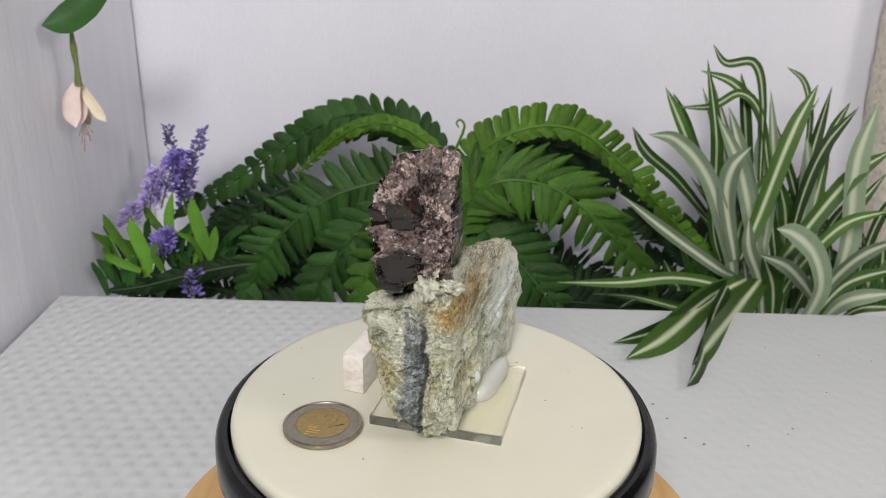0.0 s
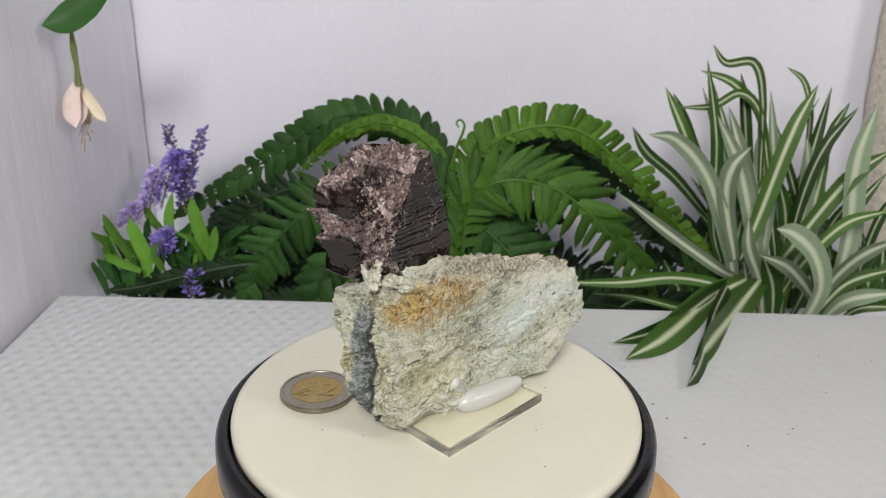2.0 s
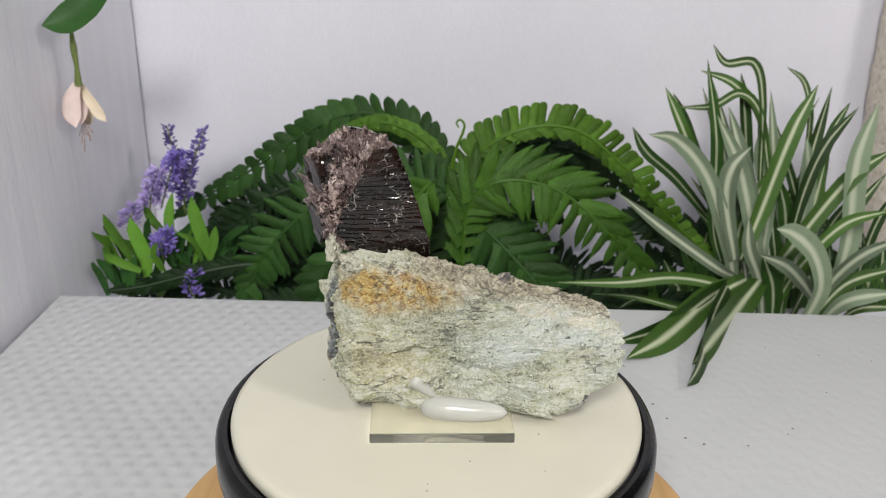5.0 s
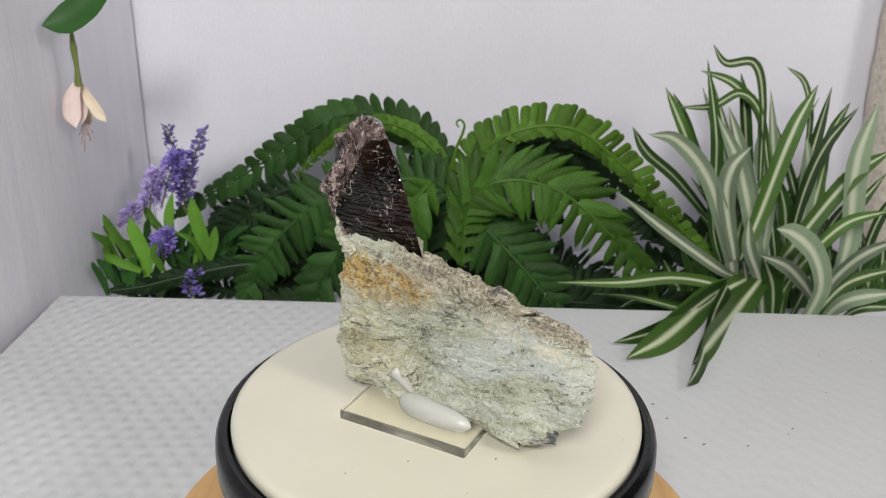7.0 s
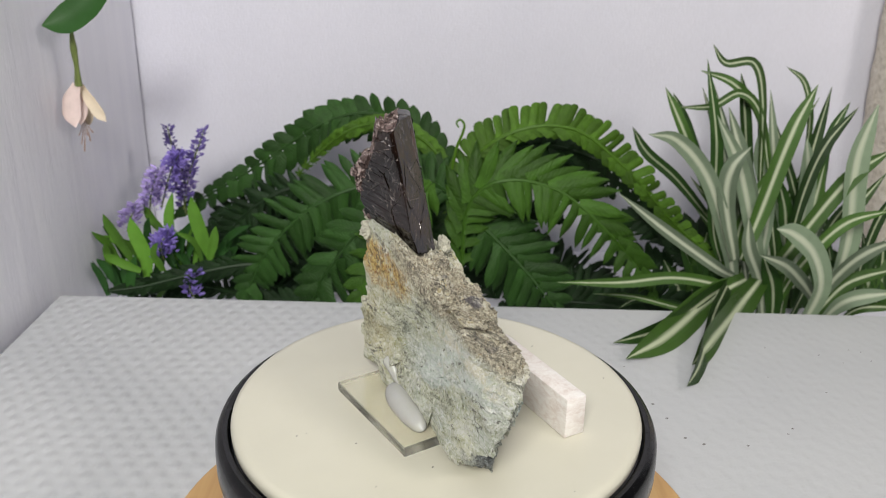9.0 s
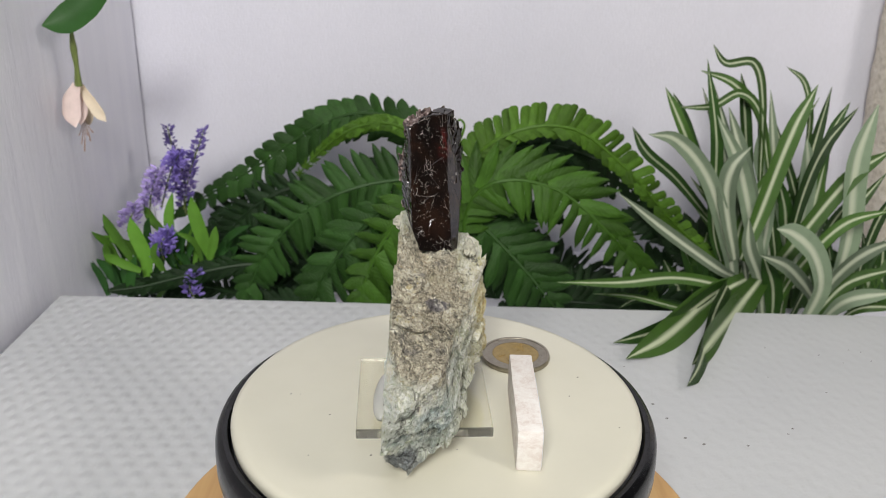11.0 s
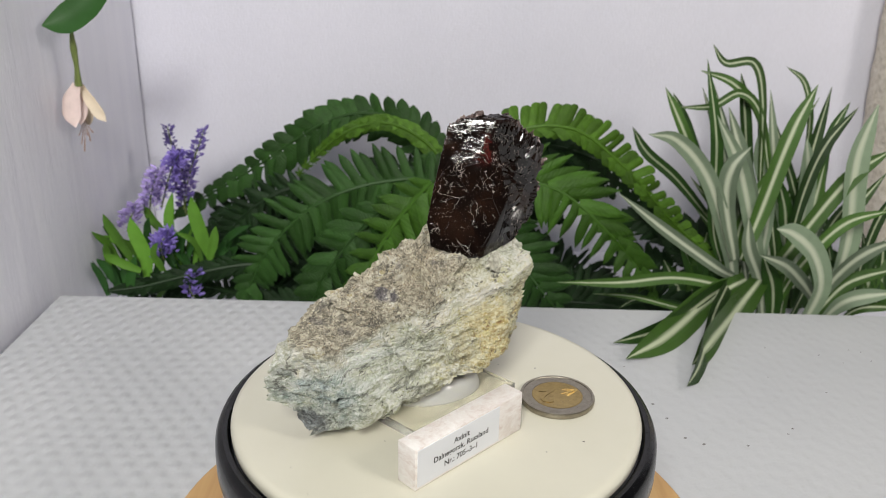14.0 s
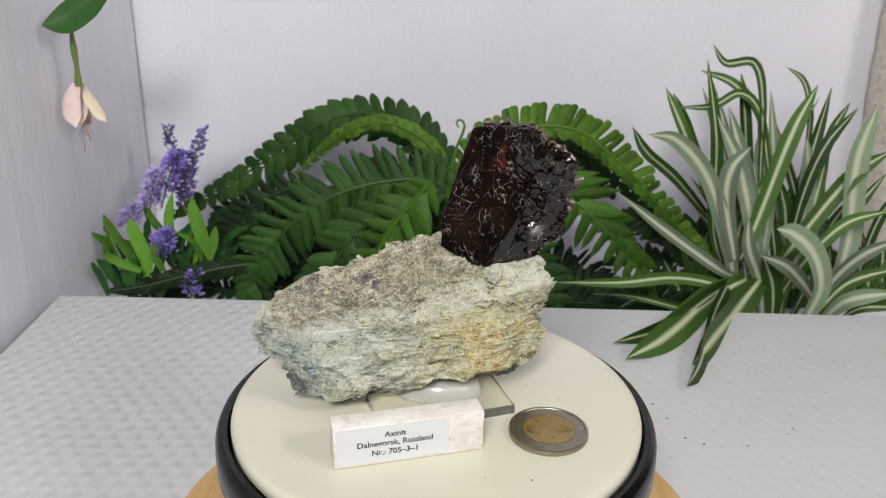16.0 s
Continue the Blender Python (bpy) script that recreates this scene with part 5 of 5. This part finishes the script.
    blade(s, [(0.3622, 0.3500, -0.1546), (0.3581, 0.3550, -0.1153), (0.3591, 0.3600, -0.0954)], 0.0111, Mi, 0.3, 49)
    blade(s, [(0.1974, 0.3500, -0.1574), (0.1967, 0.3550, -0.1202), (0.1969, 0.3600, -0.0752)], 0.0086, D, 0.3, 50)
    blade(s, [(0.2935, 0.3500, -0.1558), (0.2854, 0.3550, -0.1096), (0.2609, 0.3600, -0.0793)], 0.0121, D, 0.3, 51)
    blade(s, [(0.2298, 0.3500, -0.1569), (0.2311, 0.3550, -0.1183), (0.2572, 0.3600, -0.0880)], 0.0138, Mi, 0.3, 52)
    blade(s, [(0.2448, 0.3500, -0.1566), (0.2462, 0.3550, -0.1144), (0.2421, 0.3600, -0.0758)], 0.0099, D, 0.3, 53)
    blade(s, [(0.2781, 0.3500, -0.1560), (0.2718, 0.3550, -0.1125), (0.2747, 0.3600, -0.0870)], 0.0130, D, 0.3, 54)
    blade(s, [(0.3554, 0.3500, -0.1547), (0.3369, 0.3550, -0.1128), (0.3214, 0.3600, -0.0930)], 0.0139, Mi, 0.3, 55)
    blade(s, [(0.2693, 0.3500, -0.1562), (0.2580, 0.3550, -0.1105), (0.2458, 0.3600, -0.0894)], 0.0136, D, 0.3, 56)
    blade(s, [(0.2748, 0.3500, -0.1561), (0.2779, 0.3550, -0.1095), (0.2789, 0.3600, -0.0967)], 0.0107, D, 0.3, 57)
    blade(s, [(0.2638, 0.3500, -0.1563), (0.2526, 0.3550, -0.1149), (0.2390, 0.3600, -0.0830)], 0.0132, Mi, 0.3, 58)
    blade(s, [(0.2025, 0.3500, -0.1574), (0.1958, 0.3550, -0.1132), (0.1920, 0.3600, -0.0940)], 0.0098, D, 0.3, 59)
    blade(s, [(0.2032, 0.3500, -0.1573), (0.2057, 0.3550, -0.1197), (0.2168, 0.3600, -0.0794)], 0.0139, D, 0.3, 60)
    blade(s, [(0.3222, 0.3500, -0.1553), (0.3325, 0.3550, -0.1094), (0.3470, 0.3600, -0.0821)], 0.0127, Mi, 0.3, 61)
    blade(s, [(0.3119, 0.3500, -0.1554), (0.2967, 0.3550, -0.1122), (0.2729, 0.3600, -0.0944)], 0.0094, D, 0.3, 62)
    blade(s, [(0.3522, 0.3500, -0.1547), (0.3366, 0.3550, -0.1179), (0.3229, 0.3600, -0.0686)], 0.0110, D, 0.3, 63)
    blade(s, [(0.2476, 0.3500, -0.1566), (0.2530, 0.3550, -0.1177), (0.2515, 0.3600, -0.0976)], 0.0085, Mi, 0.3, 64)
    blade(s, [(0.2029, 0.3500, -0.1573), (0.1995, 0.3550, -0.1159), (0.2030, 0.3600, -0.0778)], 0.0140, D, 0.3, 65)
    blade(s, [(0.2398, 0.3500, -0.1567), (0.2349, 0.3550, -0.1157), (0.2321, 0.3600, -0.0810)], 0.0116, D, 0.3, 66)
    blade(s, [(0.3432, 0.3500, -0.1549), (0.3321, 0.3550, -0.1114), (0.3363, 0.3600, -0.0920)], 0.0091, Mi, 0.3, 67)
    blade(s, [(0.2703, 0.3500, -0.1562), (0.2674, 0.3550, -0.1160), (0.2576, 0.3600, -0.0866)], 0.0087, D, 0.3, 68)
    blade(s, [(0.2560, 0.3500, -0.1564), (0.2602, 0.3550, -0.1137), (0.2814, 0.3600, -0.0720)], 0.0096, D, 0.3, 69)
    blade(s, [(0.3324, 0.3500, -0.1551), (0.3253, 0.3550, -0.1096), (0.3083, 0.3600, -0.0793)], 0.0098, Mi, 0.3, 70)
    blade(s, [(0.3352, 0.3500, -0.1550), (0.3210, 0.3550, -0.1110), (0.2927, 0.3600, -0.0780)], 0.0136, D, 0.3, 71)
    blade(s, [(0.2158, 0.3500, -0.1571), (0.2046, 0.3550, -0.1173), (0.1954, 0.3600, -0.0708)], 0.0094, D, 0.3, 72)
    blade(s, [(0.2383, 0.3500, -0.1567), (0.2407, 0.3550, -0.1135), (0.2339, 0.3600, -0.0825)], 0.0124, Mi, 0.3, 73)
    blade(s, [(0.2801, 0.3500, -0.1560), (0.2727, 0.3550, -0.1175), (0.2657, 0.3600, -0.0698)], 0.0116, D, 0.3, 74)
    blade(s, [(0.2156, 0.3500, -0.1571), (0.2178, 0.3550, -0.1182), (0.2090, 0.3600, -0.0914)], 0.0113, D, 0.3, 75)
    blade(s, [(0.2784, 0.3500, -0.1560), (0.2803, 0.3550, -0.1098), (0.2982, 0.3600, -0.0852)], 0.0089, Mi, 0.3, 76)
    blade(s, [(0.3204, 0.3500, -0.1553), (0.3198, 0.3550, -0.1182), (0.3414, 0.3600, -0.0736)], 0.0087, D, 0.3, 77)
    blade(s, [(0.2254, 0.3500, -0.1569), (0.2291, 0.3550, -0.1120), (0.2268, 0.3600, -0.0802)], 0.0090, D, 0.3, 78)
    blade(s, [(0.3311, 0.3500, -0.1551), (0.3094, 0.3550, -0.1089), (0.2817, 0.3600, -0.0666)], 0.0132, Mi, 0.3, 79)
    blade(s, [(0.2159, 0.3500, -0.1571), (0.2038, 0.3550, -0.1133), (0.1838, 0.3600, -0.0769)], 0.0132, D, 0.3, 80)
    blade(s, [(0.2608, 0.3500, -0.1563), (0.2494, 0.3550, -0.1149), (0.2291, 0.3600, -0.0879)], 0.0135, D, 0.3, 81)
    blade(s, [(0.2043, 0.3500, -0.1573), (0.1989, 0.3550, -0.1189), (0.2043, 0.3600, -0.0705)], 0.0141, Mi, 0.3, 82)
    blade(s, [(0.2262, 0.3500, -0.1569), (0.2125, 0.3550, -0.1166), (0.1864, 0.3600, -0.0775)], 0.0122, D, 0.3, 83)
    blade(s, [(0.2047, 0.3500, -0.1573), (0.1882, 0.3550, -0.1200), (0.1736, 0.3600, -0.0938)], 0.0123, D, 0.3, 84)
    blade(s, [(0.2650, 0.3500, -0.1563), (0.2634, 0.3550, -0.1173), (0.2640, 0.3600, -0.0963)], 0.0116, Mi, 0.3, 85)
    blade(s, [(0.3526, 0.3500, -0.1547), (0.3434, 0.3550, -0.1093), (0.3403, 0.3600, -0.0748)], 0.0116, D, 0.3, 86)
    blade(s, [(0.2874, 0.3500, -0.1559), (0.2705, 0.3550, -0.1096), (0.2489, 0.3600, -0.0811)], 0.0100, D, 0.3, 87)
    blade(s, [(0.3255, 0.3500, -0.1552), (0.3213, 0.3550, -0.1176), (0.3140, 0.3600, -0.0679)], 0.0141, Mi, 0.3, 88)
    blade(s, [(0.2273, 0.3400, -0.1081), (0.2180, 0.3500, -0.0669), (0.1861, 0.3600, -0.0269)], 0.0057, Mi, 0.3, 89)
    blade(s, [(0.2287, 0.3400, -0.1081), (0.2182, 0.3500, -0.0308), (0.1947, 0.3600, 0.0417)], 0.0063, Pa, 0.3, 90)
    blade(s, [(0.2735, 0.3400, -0.1073), (0.2788, 0.3500, -0.0503), (0.2852, 0.3600, 0.0045)], 0.0059, D, 0.3, 91)
    blade(s, [(0.2302, 0.3400, -0.1081), (0.2489, 0.3500, -0.0607), (0.2729, 0.3600, -0.0145)], 0.0060, Mi, 0.3, 92)
    blade(s, [(0.2499, 0.3400, -0.1077), (0.2274, 0.3500, -0.0602), (0.1908, 0.3600, -0.0143)], 0.0057, Pa, 0.3, 93)
    blade(s, [(0.2523, 0.3400, -0.1077), (0.2654, 0.3500, -0.0571), (0.2776, 0.3600, -0.0081)], 0.0072, D, 0.3, 94)
    blade(s, [(0.2250, 0.3400, -0.1082), (0.2213, 0.3500, -0.0683), (0.1978, 0.3600, -0.0295)], 0.0086, Mi, 0.3, 95)
    blade(s, [(0.2569, 0.3400, -0.1076), (0.2588, 0.3500, -0.0738), (0.2803, 0.3600, -0.0400)], 0.0060, Pa, 0.3, 96)
    blade(s, [(0.2423, 0.3400, -0.1079), (0.2447, 0.3500, -0.0330), (0.2672, 0.3600, 0.0380)], 0.0085, D, 0.3, 97)
    blade(s, [(0.2602, 0.3400, -0.1076), (0.2403, 0.3500, -0.0800), (0.1975, 0.3600, -0.0530)], 0.0063, Mi, 0.3, 98)
    blade(s, [(0.2491, 0.3400, -0.1077), (0.2506, 0.3500, -0.0673), (0.2720, 0.3600, -0.0273)], 0.0068, Pa, 0.3, 99)
    blade(s, [(0.2607, 0.3400, -0.1075), (0.2666, 0.3500, -0.0308), (0.2788, 0.3600, 0.0415)], 0.0088, D, 0.3, 100)
    blade(s, [(0.2499, 0.3400, -0.1077), (0.2722, 0.3500, -0.0658), (0.3129, 0.3600, -0.0244)], 0.0054, Mi, 0.3, 101)
    blade(s, [(0.2342, 0.3400, -0.1080), (0.2147, 0.3500, -0.0317), (0.1865, 0.3600, 0.0400)], 0.0069, Pa, 0.3, 102)
    blade(s, [(0.2576, 0.3400, -0.1076), (0.2448, 0.3500, -0.0453), (0.2301, 0.3600, 0.0143)], 0.0074, D, 0.3, 103)
    blade(s, [(0.2272, 0.3400, -0.1081), (0.2340, 0.3500, -0.0353), (0.2716, 0.3600, 0.0340)], 0.0063, Mi, 0.3, 104)
    blade(s, [(0.2796, 0.3400, -0.1072), (0.2824, 0.3500, -0.0658), (0.2963, 0.3600, -0.0249)], 0.0071, Pa, 0.3, 105)
    blade(s, [(0.2861, 0.3400, -0.1071), (0.2649, 0.3500, -0.0425), (0.2409, 0.3600, 0.0190)], 0.0062, D, 0.3, 106)
    blade(s, [(0.2437, 0.3400, -0.1078), (0.2204, 0.3500, -0.0795), (0.1925, 0.3600, -0.0513)], 0.0066, Mi, 0.3, 107)
    blade(s, [(0.2692, 0.3400, -0.1074), (0.2477, 0.3500, -0.0321), (0.2354, 0.3600, 0.0389)], 0.0081, Pa, 0.3, 108)


FLORET = leaf_mesh("floret", VIOLET, 4, 0.34, 0.3, 0.4, 0.2)


def spike(plant, pts, radius, n, material, rng):
    """A flower spike: a stalk with a mass of small florets, joined."""
    part("stem", tube(pts, [0.0007, 0.0005], 10, 5), STALK, plant)
    P = spline(pts, 40)
    bm = bmesh.new()
    n = int(n * 1.5)
    for k in range(n):
        s = 0.12 + 0.88 * k / n
        c = P[int(s * 39)]
        a, up = rng.uniform(0, 6.283), rng.uniform(0.1, 0.9)
        d = Vector((math.cos(a), math.sin(a), up)).normalized()
        r = radius * (1.15 - 0.55 * s) * rng.uniform(0.2, 1.0)
        q = d.to_track_quat("X", "Z").to_matrix().to_4x4()
        sz = rng.uniform(0.0024, 0.0042)
        at = Matrix.Translation(c + d * r) @ q @ Matrix.Rotation(rng.uniform(0, 6), 4, "X") @ Matrix.Diagonal((sz, sz, sz, 1))
        old = [bm.verts.new(at @ v.co) for v in FLORET.vertices]
        for f in FLORET.polygons:
            bm.faces.new([old[i] for i in f.vertices])
    ob = part("flower_spike", bm, material, plant)
    ob["kind"] = "stuff"


def lavender():
    s = thing("lavender", "artificial lavender with violet flower spikes and lime green leaves", "plant")
    rng = random.Random(5)
    spike(s, [(-0.1954, 0.3700, -0.0670), (-0.1983, 0.3700, -0.0352), (-0.2030, 0.3700, 0.0023)], 0.0056, 144, VIOLET, rng)
    spike(s, [(-0.1971, 0.3700, -0.0624), (-0.1902, 0.3700, -0.0351), (-0.1760, 0.3700, 0.0002)], 0.0061, 176, VIOLET, rng)
    spike(s, [(-0.2111, 0.3600, -0.0591), (-0.2019, 0.3600, -0.0322), (-0.1926, 0.3600, -0.0146)], 0.0103, 240, VIOLET, rng)
    spike(s, [(-0.2166, 0.3500, -0.0601), (-0.2134, 0.3500, -0.0423), (-0.2065, 0.3500, -0.0248)], 0.0093, 176, LILAC, rng)
    spike(s, [(-0.2312, 0.3400, -0.0701), (-0.2270, 0.3400, -0.0589), (-0.2226, 0.3400, -0.0500)], 0.0092, 112, LILAC, rng)
    spike(s, [(-0.1961, 0.3100, -0.0796), (-0.1970, 0.3100, -0.0687), (-0.1899, 0.3100, -0.0579)], 0.0099, 192, VIOLET, rng)
    spike(s, [(-0.1737, 0.3000, -0.1056), (-0.1767, 0.3000, -0.0946), (-0.1697, 0.3000, -0.0835)], 0.0076, 112, VIOLET, rng)
    spike(s, [(-0.1940, 0.3700, -0.0532), (-0.1945, 0.3700, -0.0351), (-0.1966, 0.3700, -0.0263)], 0.0081, 128, LILAC, rng)
    # a bushy foot of small leaves
    for k in range(46):
        x, y = rng.uniform(-0.250, -0.150), rng.uniform(0.315, 0.350)
        z, h, d = rng.uniform(-0.118, -0.085), rng.uniform(0.018, 0.036), rng.uniform(-0.020, 0.020) + (x + 0.20) * 0.3
        blade(s, [(x, y, z), (x + d * 0.4, y - 0.004, z + h * 0.6), (x + d, y - 0.010, z + h)], rng.uniform(0.0034, 0.0060), LIME if k % 5 == 0 else GREEN_LEAF, 0.3, 30 + k)
    blade(s, [(-0.2052, 0.3000, -0.0885), (-0.2051, 0.3000, -0.0734), (-0.2102, 0.3000, -0.0565), (-0.2126, 0.3000, -0.0441)], 0.0089, LIME, 0.3, 8)
    blade(s, [(-0.1619, 0.3100, -0.0790), (-0.1672, 0.3100, -0.0618), (-0.1708, 0.3100, -0.0449), (-0.1724, 0.3100, -0.0317)], 0.0085, LIME, 0.3, 9)
    blade(s, [(-0.2167, 0.3100, -0.0843), (-0.2247, 0.3100, -0.0671), (-0.2311, 0.3100, -0.0544), (-0.2350, 0.3100, -0.0452)], 0.0071, LIME, 0.3, 10)
    blade(s, [(-0.2057, 0.2900, -0.0798), (-0.2137, 0.2867, -0.0742), (-0.2214, 0.2833, -0.0679), (-0.2264, 0.2800, -0.0633)], 0.0056, LIME, 0.3, 11)
    blade(s, [(-0.1610, 0.3000, -0.0747), (-0.1568, 0.3000, -0.0619), (-0.1542, 0.3000, -0.0493)], 0.0058, LIME, 0.3, 12)
    blade(s, [(-0.2160, 0.3300, -0.0928), (-0.2305, 0.3300, -0.0751), (-0.2546, 0.3300, -0.0702)], 0.0054, LIME, 0.3, 13)
    blade(s, [(-0.1936, 0.3000, -0.0839), (-0.1964, 0.2950, -0.0690), (-0.1918, 0.2900, -0.0585)], 0.0064, LIME, 0.3, 14)
    blade(s, [(-0.1946, 0.3400, -0.1014), (-0.2011, 0.3450, -0.0670), (-0.1979, 0.3500, -0.0421)], 0.0069, LIME, 0.3, 15)
    blade(s, [(-0.2156, 0.2900, -0.0972), (-0.2133, 0.2900, -0.0842), (-0.2081, 0.2900, -0.0672)], 0.0057, GREEN_LEAF, 0.3, 16)
    blade(s, [(-0.1712, 0.3200, -0.0878), (-0.1743, 0.3150, -0.0682), (-0.1859, 0.3100, -0.0578)], 0.0040, LIME, 0.3, 17)
    blade(s, [(-0.1869, 0.3400, -0.1106), (-0.2017, 0.3400, -0.0877), (-0.1869, 0.3400, -0.0649)], 0.0069, GREEN_LEAF, 0.3, 18)
    blade(s, [(-0.2037, 0.3500, -0.0780), (-0.2150, 0.3500, -0.0646), (-0.2198, 0.3500, -0.0513)], 0.0056, LIME, 0.3, 19)


def fuchsia():
    s = thing("fuchsia", "hanging blush-white artificial fuchsia flower on a green stalk", "flower")
    part("stalk", tube([(-0.2279, 0.2900, 0.1110), (-0.2304, 0.2900, 0.0841), (-0.2307, 0.2900, 0.0720), (-0.2304, 0.2900, 0.0597), (-0.2309, 0.2900, 0.0482)], [0.0008, 0.0010, 0.0022, 0.0014, 0.0024], 24, 8), STALK, s)
    blade(s, [(-0.2318, 0.2900, 0.0496), (-0.2346, 0.2883, 0.0402), (-0.2355, 0.2867, 0.0296), (-0.2344, 0.2850, 0.0223)], 0.0085, PETAL, 0.2, 1, "petal")
    blade(s, [(-0.2333, 0.2970, 0.0482), (-0.2315, 0.2947, 0.0389), (-0.2318, 0.2923, 0.0302), (-0.2334, 0.2900, 0.0225)], 0.0066, PETAL, 0.2, 2, "petal")
    blade(s, [(-0.2318, 0.2950, 0.0479), (-0.2266, 0.2933, 0.0392), (-0.2210, 0.2917, 0.0305), (-0.2163, 0.2900, 0.0251)], 0.0064, CREAM_PETAL, 0.2, 3, "petal")
    blade(s, [(-0.2354, 0.3000, 0.0469), (-0.2417, 0.3000, 0.0386), (-0.2439, 0.3000, 0.0282), (-0.2449, 0.3000, 0.0214)], 0.0071, PETAL, 0.2, 4, "petal")
    blade(s, [(-0.2342, 0.3000, 0.0450), (-0.2318, 0.3000, 0.0358), (-0.2312, 0.3000, 0.0265), (-0.2317, 0.3000, 0.0201)], 0.0058, CREAM_PETAL, 0.2, 5, "petal")
    part("stamen", tube([(-0.2338, 0.2970, 0.0290), (-0.2336, 0.2970, 0.0197), (-0.2359, 0.2970, 0.0032)], [0.0003, 0.0002, 0.0005], 10, 5), STAMEN, s)
    part("stamen", tube([(-0.2338, 0.2970, 0.0290), (-0.2345, 0.2970, 0.0196), (-0.2371, 0.2970, 0.0082)], [0.0003, 0.0002, 0.0005], 10, 5), STAMEN, s)
    part("stamen", tube([(-0.2338, 0.2970, 0.0290), (-0.2318, 0.2970, 0.0197), (-0.2312, 0.2970, 0.0102)], [0.0003, 0.0002, 0.0005], 10, 5), STAMEN, s)
    part("stamen", tube([(-0.2338, 0.2970, 0.0290), (-0.2308, 0.2970, 0.0197), (-0.2286, 0.2970, 0.0159)], [0.0003, 0.0002, 0.0005], 10, 5), STAMEN, s)
    part("stamen", tube([(-0.2338, 0.2970, 0.0290), (-0.2327, 0.2970, 0.0197), (-0.2325, 0.2970, 0.0140)], [0.0003, 0.0002, 0.0005], 10, 5), STAMEN, s)
    part("stamen", tube([(-0.2338, 0.2970, 0.0290), (-0.2355, 0.2970, 0.0196), (-0.2381, 0.2970, 0.0139)], [0.0003, 0.0002, 0.0005], 10, 5), STAMEN, s)
    blade(s, [(-0.2028, 0.2850, 0.1102), (-0.2131, 0.2817, 0.1005), (-0.2268, 0.2783, 0.0907), (-0.2416, 0.2750, 0.0873)], 0.0170, GREEN_LEAF, 0.2, 12, "leaf")
    blade(s, [(-0.2520, 0.2950, 0.1068), (-0.2583, 0.2950, 0.1000), (-0.2632, 0.2950, 0.0938)], 0.0058, GREEN_LEAF, 0.2, 13, "leaf")


def column():
    n, m = 48, 60
    bm = bmesh.new()
    rows = []
    for k in range(m + 1):
        z = FLOOR + 0.66 * k / m
        ring = []
        for j in range(n):
            a = 2 * math.pi * j / n
            v = Vector((math.cos(a), math.sin(a), 0))
            r = 0.060 + 0.006 * noise.noise(Vector((v.x * 1.5, v.y * 1.5, z * 14))) + 0.0022 * noise.noise(Vector((v.x * 8, v.y * 8, z * 120)))
            lean = -0.060 * z
            ring.append(bm.verts.new((0.4120 + lean + r * v.x, 0.436 + r * v.y, z)))
        rows.append(ring)
    for a, b in zip(rows, rows[1:]):
        for j in range(n):
            bm.faces.new((a[j], a[(j + 1) % n], b[(j + 1) % n], b[j]))
    bm.faces.new(rows[0][::-1])
    bm.faces.new(rows[-1])
    solid("column", bm, PLASTER, "rough beige stone-like column beside the backdrop", "column")


def crumbs():
    rng = random.Random(3)
    bm = bmesh.new()
    spots = [(0.1192, 0.0916), (0.1268, 0.0867), (0.1101, 0.1213), (0.1143, 0.1084)]
    for _ in range(26):
        spots.append((rng.uniform(0.10, 0.30), rng.uniform(-0.05, 0.20)))
    for k, (x, y) in enumerate(spots):
        r = 0.0006 if k < 4 else rng.uniform(0.0002, 0.0005)
        bmesh.ops.create_icosphere(bm, subdivisions=1, radius=r, matrix=Matrix.Translation((x, y, TABLE + r * 0.3)) @ Matrix.Diagonal((1.5, rng.uniform(0.6, 1.0), 0.5, 1)))
    solid("crumbs", bm, CRUMB, "tiny dark crumbs scattered on the paper", "crumbs", "stuff")


setting()
PLATTER = turntable()
SPECIMEN, COIN, BLOCK = specimen(), coin(), name_block()
ferns()
spider_plant()
lavender()
fuchsia()
column()
crumbs()


# ---- what turns ----
def turn(t):
    """Degrees by which the platter has turned."""
    return -14.777 * t - 0.0106 * (t * t - 16 * t)


def motions():
    for ob, m in ((PLATTER, pose(0, 0, 0)), (SPECIMEN, pose(0, 0, 0)), (COIN, pose(-0.0371, -0.0190, TOP, 0, 0, 12)), (BLOCK, LABEL_POSE)):
        walk(ob, [(k * 0.5, pose(0, 0, 0, 0, 0, turn(k * 0.5)) @ m) for k in range(33)])


motions()
